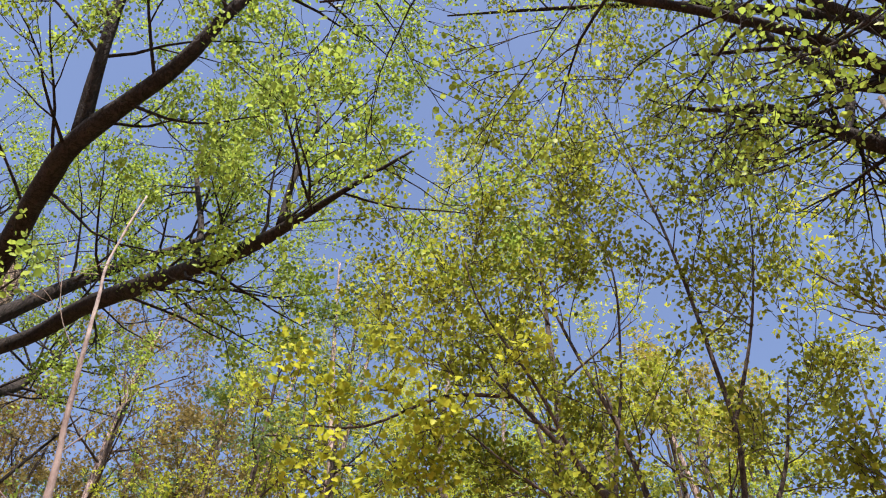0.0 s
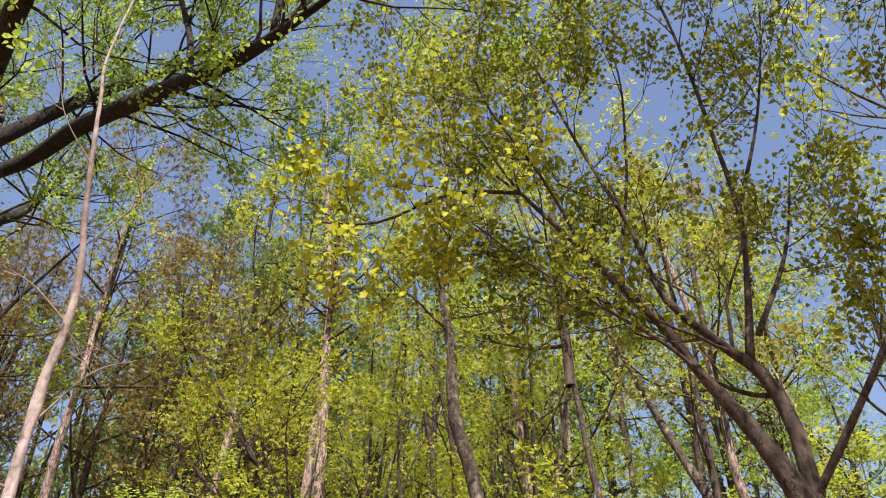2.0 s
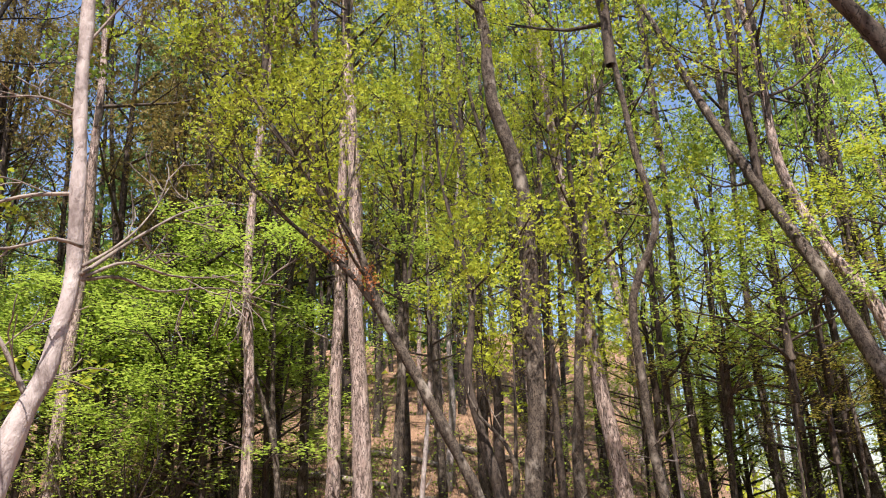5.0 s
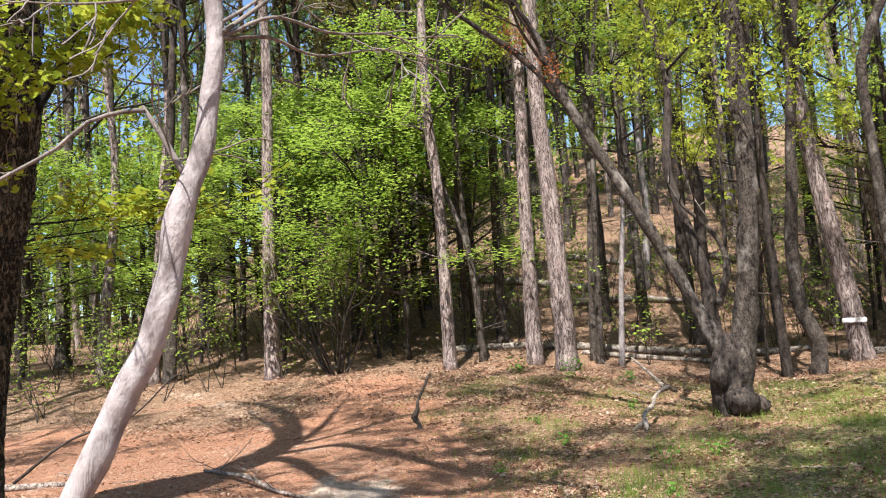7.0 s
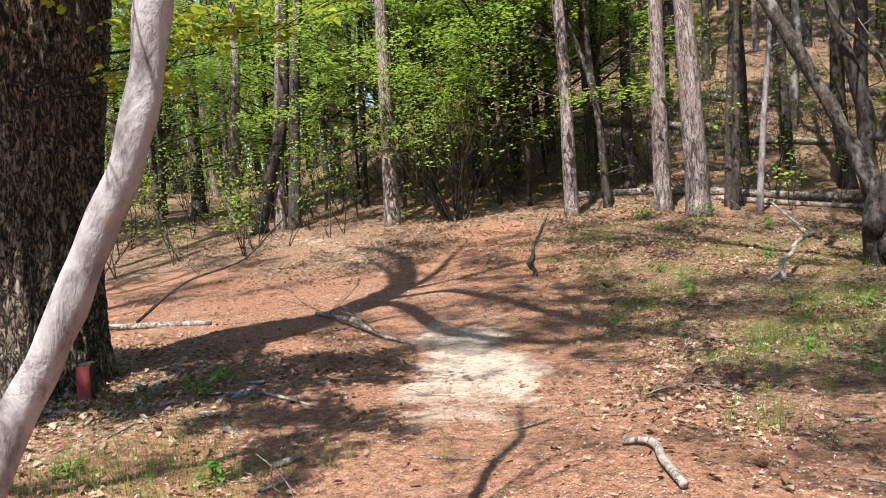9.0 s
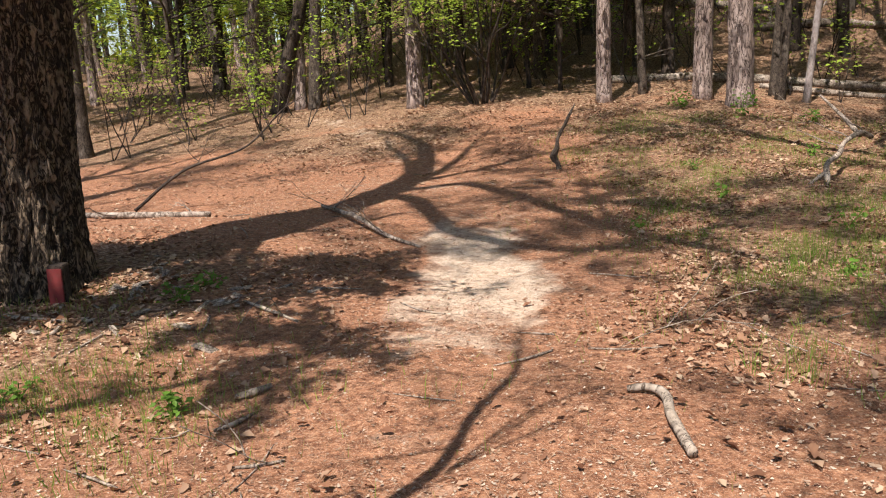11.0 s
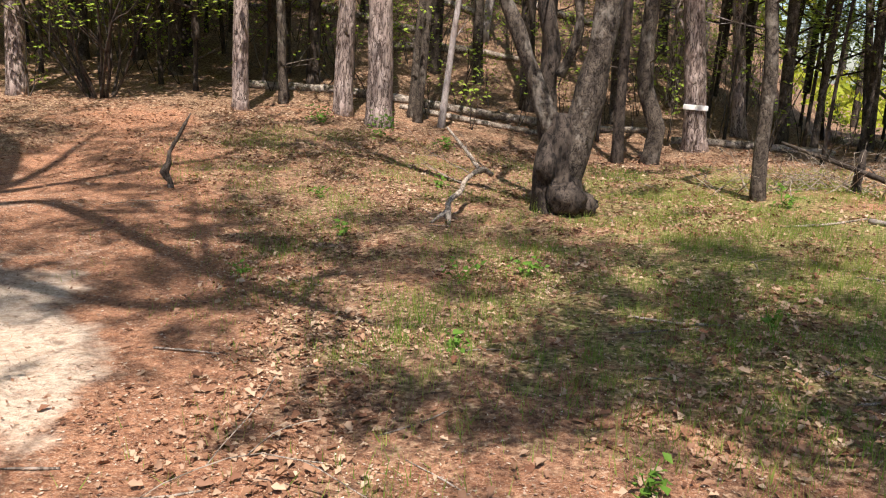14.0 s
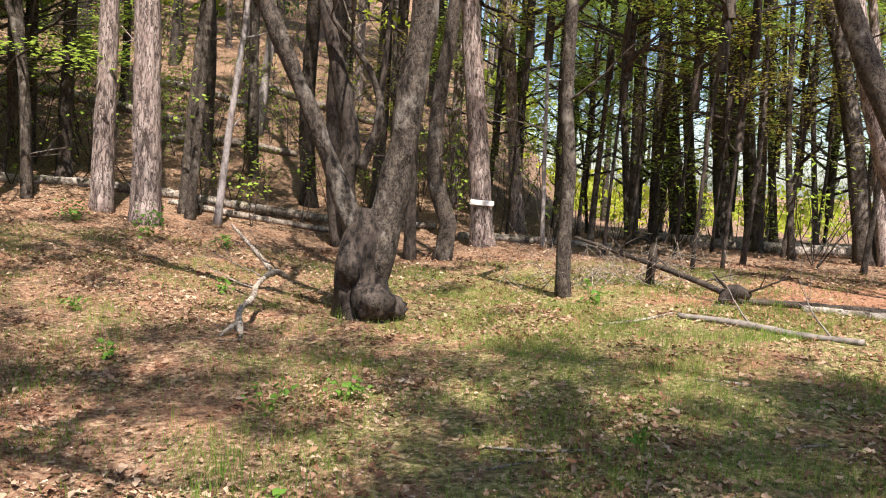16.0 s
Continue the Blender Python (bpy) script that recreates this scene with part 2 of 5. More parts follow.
def spline(pts, step):
    """Catmull-Rom through points of x, y, z, radius; gives places and radii about a step apart."""
    p = [np.array(q, float) for q in pts]
    p = [2 * p[0] - p[1], *p, 2 * p[-1] - p[-2]]
    out = []
    for i in range(1, len(p) - 2):
        n = max(2, int(np.linalg.norm(p[i + 1][:3] - p[i][:3]) / step))
        for k in range(n):
            t = k / n
            out.append(0.5 * (2 * p[i] + (p[i + 1] - p[i - 1]) * t + (2 * p[i - 1] - 5 * p[i] + 4 * p[i + 1] - p[i + 2]) * t**2 + (3 * p[i] - p[i - 1] - 3 * p[i + 1] + p[i + 2]) * t**3))
    out.append(p[-2])
    return [tuple(q[:3]) for q in out], [max(0.003, q[3]) for q in out]


LEAVES = {
    # outlines in the leaf's plane: x across, y from the stalk; z lifts the fold
    "blade": ([(0, 0, 0), (0.32, 0.45, 0.1), (0, 1, -0.05), (-0.32, 0.45, 0.1)], [(0, 1, 2), (0, 2, 3)]),
    "lobed": (
        [(0, 0, 0), (0.3, 0.08, 0.05), (0.55, 0.42, 0.1), (0.28, 0.5, 0.04), (0.3, 0.8, 0.05), (0, 1.05, -0.08), (-0.3, 0.8, 0.05), (-0.28, 0.5, 0.04), (-0.55, 0.42, 0.1), (-0.3, 0.08, 0.05)],
        [(0, 1, 2, 3), (0, 3, 4, 5), (0, 5, 6, 7), (0, 7, 8, 9)],
    ),
    "spray": ([(0, 0, 0), (0.5, 0.35, 0.12), (0.18, 0.85, 0.0), (-0.3, 0.95, -0.08), (-0.5, 0.3, 0.15)], [(0, 1, 2), (0, 3, 4)]),
    "round": ([(0, 0, 0), (0.38, 0.3, 0.08), (0.3, 0.75, 0.04), (0, 1, -0.06), (-0.3, 0.75, 0.04), (-0.38, 0.3, 0.08)], [(0, 1, 2, 3), (0, 3, 4, 5)]),
    "grass": ([(-0.028, 0, 0), (0.028, 0, 0), (0, 1, 0.12)], [(0, 1, 2)]),
    "needle": ([(-0.012, 0, 0), (0.012, 0, 0), (0, 1, 0.0)], [(0, 1, 2)]),
    "chip": ([(-0.3, 0, 0), (0.12, -0.14, 0.16), (0.26, 0.5, 0.0), (-0.04, 0.85, 0.2)], [(0, 1, 2), (0, 2, 3)]),
    "curl": ([(0, 0, 0.05), (0.3, 0.22, 0.26), (0.16, 0.42, 0.1), (0.27, 0.7, 0.2), (0, 1, 0.02), (-0.3, 0.6, 0.24)], [(0, 1, 2), (0, 2, 4), (2, 3, 4), (0, 4, 5)]),
}


def leaf_mesh(name, shape, places, sizes, material, seed=0, flat=0.5, droop=0.3, upright=False):
    """Many leaves in one mesh. flat: how level they lie (1: level, 0: any way); droop: how far tips hang."""
    rng = np.random.default_rng(seed)
    places = np.asarray(places, float).reshape(-1, 3)
    n = len(places)
    vs, fs = LEAVES[shape]
    vs = np.array(vs, float)
    nor = rng.normal(size=(n, 3))
    nor /= np.linalg.norm(nor, axis=1)[:, None]
    if upright:
        nor[:, 2] *= 0.15
    else:
        nor = nor * (1 - flat) + np.array([0, 0, 1]) * flat
    nor /= np.linalg.norm(nor, axis=1)[:, None]
    tip = rng.normal(size=(n, 3))
    if upright:
        tip = tip * 0.25 + np.array([0, 0, 1])
    else:
        tip[:, 2] -= droop
    tip -= nor * (tip * nor).sum(1)[:, None]
    tip /= np.linalg.norm(tip, axis=1)[:, None] + 1e-9
    side = np.cross(tip, nor)
    s = np.asarray(sizes, float) * np.ones(n)
    co = places[:, None] + s[:, None, None] * (vs[None, :, 0, None] * side[:, None] + vs[None, :, 1, None] * tip[:, None] + vs[None, :, 2, None] * nor[:, None])
    k = len(vs)
    loops = np.concatenate([(np.array(fc)[None] + k * np.arange(n)[:, None]) for fc in fs], 1).ravel()
    lens = np.tile([len(fc) for fc in fs], n)
    me = bpy.data.meshes.new(name)
    me.vertices.add(n * k)
    me.vertices.foreach_set("co", co.ravel())
    me.loops.add(len(loops))
    me.loops.foreach_set("vertex_index", loops.astype(np.int32))
    me.polygons.add(len(lens))
    me.polygons.foreach_set("loop_start", np.concatenate([[0], np.cumsum(lens)[:-1]]).astype(np.int32))
    me.materials.append(material)
    me.update(calc_edges=True)
    return me


def part(name, mesh, parent, label="", m=None):
    ob = new(name, mesh)
    ob.parent = parent
    if m is not None:
        ob.matrix_local = m
    if label:
        ob["label"] = label
    return ob


def grow(geo, buds, start, way, length, radius, levels, rng, lift=0.1, spread=0.9, kids=5, sides=5, bend=0.25, flatten=1.0, coarse=5):
    """A branch that forks again and again; buds collects where leaves sit."""
    p, d = Vector(start), Vector(way).normalized()
    n = coarse if levels == 0 else 6 if coarse > 3 else 4
    pts, rad = [tuple(p)], [radius]
    for i in range(n):
        j = Vector((rng.normal(), rng.normal(), rng.normal() * flatten)) * bend
        d = (d + j * 0.5 + Vector((0, 0, lift))).normalized()
        p = p + d * (length / n)
        pts.append(tuple(p))
        rad.append(max(0.003, radius * (1 - 0.8 * (i + 1) / n)))
    geo.tube(pts, rad, sides, cap=False)
    if levels == 0:
        for i in range(1, n + 1):
            buds.append(pts[i])
        return
    for c in range(kids):
        f = 0.25 + 0.75 * (c + rng.random()) / kids
        i = min(n - 1, int(f * n))
        base = Vector(pts[i]).lerp(Vector(pts[i + 1]), f * n - i)
        tang = (Vector(pts[i + 1]) - Vector(pts[i])).normalized()
        o = Vector((rng.normal(), rng.normal(), rng.normal() * flatten))
        o = (o - tang * o.dot(tang)).normalized()
        grow(geo, buds, base, tang + o * spread, length * (0.62 - 0.25 * f) * (0.8 + 0.4 * rng.random()), max(0.004, radius * (1 - 0.75 * f) * 0.6), levels - 1, rng, lift, spread, max(3, kids - 1), max(3, sides - 1), bend, flatten, coarse)
    buds.append(pts[-1])


def scatter(buds, count, spread, rng, tufts=1.0):
    b = np.array([tuple(q) for q in buds])
    if tufts < 1:
        b = b[rng.random(len(b)) < tufts]
    return b[rng.integers(0, len(b), count)] + rng.normal(size=(count, 3)) * np.array(spread)


def root(name, at, label, category, group=""):
    ob = new(name)
    ob.location = at
    ob.empty_display_size = 0.2
    return tagged(ob, label, category, group)


def local(pts, at):
    return [(p[0] - at[0], p[1] - at[1], p[2] - at[2], *p[3:]) for p in pts]


# ---- ground ----
def spaced(lo, hi, near_lo, near_hi, fine):
    out = list(np.arange(near_lo, near_hi, fine))
    s, x = fine, near_hi
    while x < hi:
        out.append(x)
        s *= 1.13
        x += s
    out.append(hi)
    s, x = fine, near_lo - fine
    while x > lo:
        out.insert(0, x)
        s *= 1.13
        x -= s
    out.insert(0, lo)
    return out


PATH_LINE = [(-0.6, 1.0), (-1.6, 4.2), (-2.3, 5.6), (-3.05, 6.9), (-3.9, 8.3), (-4.7, 9.7), (-6.6, 11.6), (-9.4, 14.2), (-13.5, 17.0), (-18, 18.5)]


def path_distance(x, y):
    best, along = 99.0, 0.0
    for i, ((ax, ay), (bx, by)) in enumerate(zip(PATH_LINE, PATH_LINE[1:])):
        dx, dy = bx - ax, by - ay
        t = min(1, max(0, ((x - ax) * dx + (y - ay) * dy) / (dx * dx + dy * dy)))
        d = math.hypot(x - ax - t * dx, y - ay - t * dy)
        if d < best:
            best, along = d, i + t
    return best, along


def cover(x, y):
    """How far a spot is bare path, leaf litter and grass, each 0 to 1."""
    wx, wy = x + 0.5 * noise.noise(Vector((x * 1.1, y * 1.1, 4))), y + 0.5 * noise.noise(Vector((x * 1.1, y * 1.1, 8)))
    d, s = path_distance(wx, wy)
    along = 0.25 + 0.5 * ease((s - 2.2) / 1.0) * (1 - ease((s - 4.2) / 1.3)) + 0.12 * ease((s - 5) / 2)
    pale = along * ease((0.85 - d) / 0.75)
    edge = x + 1.2 * noise.noise(Vector((x * 0.5, y * 0.5, 2))) - (-1.1 - 0.62 * max(0, y - 5.0) - 0.3 * min(0, y - 5.0))  # right of the red needle floor
    right = ease((edge + 0.2) / 1.6)
    grass = 0.56 * right * ease((y - 6) / 3) * (1 - ease((y - 16) / 4)) * (0.55 + 0.45 * ease((x + 2.5) / 3)) * (1 - 0.6 * ease((x - 4) / 2))
    litter = max((0.6 - 0.22 * ease((8.5 - y) / 2)) * right, 0.85 * ease((math.hypot(x + 2, y - 4) - 13) / 5), 0.8 * math.exp(-((x + 11) ** 2 / 10 + (y - 15) ** 2 / 9)))
    litter = max(litter, 0.8 * math.exp(-((x + 6) ** 2 + (y - 5.6) ** 2) / 5))
    litter = max(litter, 0.8 * (1 - pale) * math.exp(-((x + 1.7) ** 2 / 1.6 + (y - 9.2) ** 2 / 3)))
    grass = max(grass, 0.3 * math.exp(-((x + 4.9) ** 2 / 3.5 + (y - 4.8) ** 2 / 1.2)))
    red = math.exp(-((x - 6.2) ** 2 / 8 + (y - 14.5) ** 2 / 2))
    return pale, max(0.0, litter - red * 0.7), max(0.0, grass - red * 0.5)


def bumps(x, y):
    near = 1 - ease((math.hypot(x + 2, y - 8) - 14) / 20)
    return height(x, y) + near * (0.05 * noise.noise(Vector((x * 0.9, y * 0.9, 3))) + 0.02 * noise.noise(Vector((x * 3.1, y * 3.1, 7)))) + (1 - near) * 0.25 * noise.noise(Vector((x * 0.25, y * 0.25, 1)))


def make_ground():
    xs, ys = spaced(-420, 420, -13, 8, 0.15), spaced(-420, 480, 2.5, 20, 0.15)
    verts = [(x, y, bumps(x, y)) for y in ys for x in xs]
    w = len(xs)
    faces = [(j * w + i, j * w + i + 1, (j + 1) * w + i + 1, (j + 1) * w + i) for j in range(len(ys) - 1) for i in range(w - 1)]
    me = bpy.data.meshes.new("ground")
    me.from_pydata(verts, [], faces)
    me.materials.append(soil)
    me.polygons.foreach_set("use_smooth", [True] * len(faces))
    masks = [cover(x, y) for y in ys for x in xs]
    for k, name in enumerate(("path", "litter", "grass")):
        me.attributes.new(name, "FLOAT", "POINT").data.foreach_set("value", [m[k] for m in masks])
    return tagged(new("ground", me), "red-brown needle-strewn forest floor with bare path, leaf litter and grass", "ground", kind="structure")


make_ground()


# ---- great oak beside the path ----
def rough_trunk(pts, step, sides, ridge, freq):
    """A trunk with deep bark: plates and furrows in the mesh itself."""
    g = Geo()
    ps, rs = spline(pts, step)
    start = Vector(ps[0])
    for i, (p, r) in enumerate(zip(ps, rs)):
        p = Vector(p)
        flare = 0.2 * math.exp(-(p.z - start.z) / 0.35)
        for k in range(sides):
            a = 2 * math.pi * k / sides
            o = Vector((math.cos(a), math.sin(a), 0))
            q = Vector((o.x * r * freq, o.y * r * freq, p.z * freq * 0.26))
            n = 1 - abs(noise.noise(q + Vector((0, 0, 5)))) * 2.2
            n += 0.4 * (1 - abs(noise.noise(q * 2.3)) * 2)
            lobes = 1 + flare * (1 + 0.6 * math.cos(5 * a + 1))
            g.v.append(tuple(p + o * (r * lobes + ridge * (n - 0.6))))
    for i in range(len(ps) - 1):
        for k in range(sides):
            a, b = i * sides + k, i * sides + (k + 1) % sides
            g.f.append((a, b, b + sides, a + sides))
    return g


def limb_with_twigs(tree, at, pts, bark_mat, seed, twigs, length, levels=2, label="", kids=4, from_part=0.25, lift=0.06, sides=10):
    """A limb as one part, with its own small branches; returns its buds."""
    rng = np.random.default_rng(seed)
    g, buds = Geo(), []
    ps, rs = spline(local(pts, at), 0.16)
    g.tube(ps, rs, sides, 0.12, 5.0)
    for i in range(twigs):
        f = from_part + (1 - from_part) * (i + rng.random()) / twigs
        k = min(len(ps) - 2, int(f * (len(ps) - 1)))
        tang = (Vector(ps[k + 1]) - Vector(ps[k])).normalized()
        o = Vector(rng.normal(size=3))
        o = (o - tang * o.dot(tang)).normalized()
        grow(g, buds, ps[k], tang * 0.7 + o, length * (0.6 + 0.7 * rng.random()), min(0.022, rs[k] * 0.45), levels, rng, lift, 0.9, kids, 5)
    part("limb", g.mesh("limb", bark_mat), tree, label)
    return buds


def oak_tree():
    at = (-6.2, 5.95, 0.0)
    tree = root("oak_tree", at, "old oak with deeply furrowed dark brown bark beside the path", "tree")
    pts = [(-6.22, 5.85, -0.1, 0.44), (-6.22, 5.92, 0.3, 0.39), (-6.18, 5.99, 1.15, 0.37), (-6.11, 6.07, 2.07, 0.38), (-6.02, 6.15, 3.0, 0.41), (-5.97, 6.2, 3.8, 0.42), (-5.9, 6.2, 5.0, 0.36), (-5.85, 6.25, 6.2, 0.3), (-5.85, 6.4, 8.0, 0.24), (-6.2, 6.9, 9.4, 0.2), (-6.9, 7.6, 10.8, 0.16), (-7.9, 8.3, 12.2, 0.11), (-9.2, 8.6, 13.6, 0.06), (-10.2, 8.5, 14.6, 0.02)]
    pts = [(x - 0.06, y - 0.09, z, r * 1.04) for x, y, z, r in pts]
    part("trunk", rough_trunk(local(pts, at), 0.03, 200, 0.034, 21).mesh("trunk", oak_bark), tree, "furrowed dark brown trunk")
    buds = []
    limbs = [
        [(-5.87, 6.3, 6.6, 0.13), (-5.65, 6.1, 7.8, 0.125), (-5.08, 5.53, 8.89, 0.13), (-4.14, 4.62, 8.96, 0.118), (-3.63, 4.21, 9.05, 0.11), (-2.53, 3.76, 9.58, 0.082), (-2.07, 3.53, 10.19, 0.066), (-1.79, 3.53, 10.74, 0.06), (-1.03, 3.83, 11.91, 0.036), (0.01, 4.48, 13.21, 0.024), (0.92, 5.39, 14.51, 0.01)],
        [(-3.63, 4.21, 9.05, 0.096), (-3.54, 3.82, 9.83, 0.072), (-3.45, 3.44, 10.83, 0.06), (-3.24, 2.92, 12.43, 0.024)],
        [(-5.87, 6.4, 7.6, 0.11), (-5.65, 6.55, 8.3, 0.1), (-5.21, 6.74, 8.79, 0.095), (-4.36, 6.34, 8.82, 0.108), (-2.93, 5.65, 8.45, 0.096), (-1.96, 5.17, 8.18, 0.078), (-1.41, 4.91, 8.19, 0.054), (-0.81, 4.62, 8.27, 0.03), (-0.12, 4.48, 8.66, 0.012)],
        [(-2.63, 5.5, 8.47, 0.048), (-2.85, 5.65, 9.31, 0.039), (-3.37, 5.91, 10.7, 0.03), (-4.02, 6.43, 12.69, 0.012)],
        [(-1.51, 4.96, 8.27, 0.042), (-1.5, 4.95, 9.18, 0.033), (-1.42, 5.0, 10.22, 0.024), (-1.94, 5.26, 11.91, 0.012)],
        [(-5.75, 6.25, 3.4, 0.05), (-5.5, 6.45, 4.0, 0.042), (-5.2, 6.6, 5.0, 0.034), (-4.9, 6.8, 6.4, 0.022), (-4.6, 7.4, 8, 0.01)],
        [(-6.1, 6.6, 8.8, 0.12), (-5.4, 7.4, 10.6, 0.09), (-4.6, 8.2, 12.2, 0.055), (-4.0, 8.8, 13.8, 0.02)],
        [(-6.4, 6.9, 9.5, 0.11), (-7.4, 7.4, 11.2, 0.08), (-8.6, 7.8, 12.8, 0.05), (-9.4, 8.2, 14.4, 0.02)],
        [(-5.85, 6.35, 7.6, 0.1), (-6.4, 8.0, 9.0, 0.08), (-7.0, 9.2, 10.6, 0.05), (-7.4, 10.0, 12.0, 0.02)],
    ]
    for i, pts in enumerate(limbs):
        near = i in (0, 1, 2, 3, 4)
        buds += limb_with_twigs(tree, at, pts, shaded_limb_bark, 40 + i, (22, 15, 20, 14, 14, 5, 24, 20, 20)[i], (1.9, 1.8, 1.6, 1.3, 1.4, 0.9, 2.4, 2.2, 2.2)[i], 2, kids=4, lift=0.05 if near else 0.08) * (2 if near or i > 5 else 1)
    # unseen low limbs, placed so that their leaves shade the path
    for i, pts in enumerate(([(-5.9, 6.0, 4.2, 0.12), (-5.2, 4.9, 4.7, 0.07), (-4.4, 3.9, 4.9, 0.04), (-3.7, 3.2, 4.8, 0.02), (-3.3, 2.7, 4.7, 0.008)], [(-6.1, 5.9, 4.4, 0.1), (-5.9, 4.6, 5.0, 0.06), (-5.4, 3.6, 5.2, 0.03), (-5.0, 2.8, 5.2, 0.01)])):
        buds += limb_with_twigs(tree, at, pts, shaded_limb_bark, 60 + i, 14, 0.95, 2, kids=4, lift=0.0) * 5
    # unseen limb added to this oak only to cast stripe shadows on the path
    buds += limb_with_twigs(tree, at, [(-5.9, 4.6, 5.0, 0.06), (-5.2, 2.6, 5.3, 0.055), (-4.2, 1.5, 5.5, 0.05), (-3.5, 1.56, 5.5, 0.046), (-3.28, 2.05, 5.5, 0.042), (-2.8, 2.95, 5.5, 0.032), (-2.4, 3.4, 5.55, 0.015)], shaded_limb_bark, 64, 8, 0.8, 1, kids=3, from_part=0.5, lift=0.0)
    rng = np.random.default_rng(3)
    part("crown", leaf_mesh("crown", "round", scatter(buds, 92000, (0.06, 0.06, 0.06), rng, 0.5), 0.028 + 0.034 * rng.random(92000), oak_leaf, 5, 0.3), tree, "sparse young yellow-green leaves")
    # low leafy spray across the trunk, its leaf colour brightened to look sunlit
    g, low, broad = Geo(), [], []
    rng = np.random.default_rng(9)
    for s, w, ln in (((-5.85, 5.7, 3.25), (1.0, -0.4, 0.05), 1.7), ((-5.9, 5.6, 3.1), (0.5, -1, 0.02), 1.5), ((-5.7, 5.5, 3.0), (1, -0.7, 0.0), 1.4), ((-5.8, 5.7, 3.4), (1.0, 0.2, 0.0), 1.8), ((-5.8, 5.6, 3.6), (1.0, -0.8, 0.0), 1.8)):
        grow(g, low, Vector(s) - Vector(at), w, ln, 0.014, 2, rng, 0.0, 0.8, 5, 4, 0.2, 0.35)
    for s, w, ln in (((-5.72, 5.55, 2.2), (1.0, 0.02, 0.1), 1.2), ((-5.7, 5.6, 2.35), (1.0, 0.3, 0.05), 1.9), ((-4.9, 5.6, 2.45), (1.0, 0.5, 0.0), 1.1)):
        grow(g, broad, Vector(s) - Vector(at), w, ln, 0.011, 2, rng, 0.0, 0.7, 4, 4, 0.15, 0.12)
    part("limb", g.mesh("limb", shaded_limb_bark), tree)
    part("crown", leaf_mesh("crown", "blade", scatter(broad, 700, (0.06, 0.06, 0.02), rng), 0.045 + 0.05 * rng.random(700), wood_leaf, 8, 0.6), tree, "thin level spray of fresh yellow-green leaves")
    part("crown", leaf_mesh("crown", "lobed", scatter(low, 3600, (0.07, 0.07, 0.035), rng), 0.035 + 0.04 * rng.random(3600), wood_leaf, 6, 0.55), tree, "low spray of small yellow-green leaves")


oak_tree()


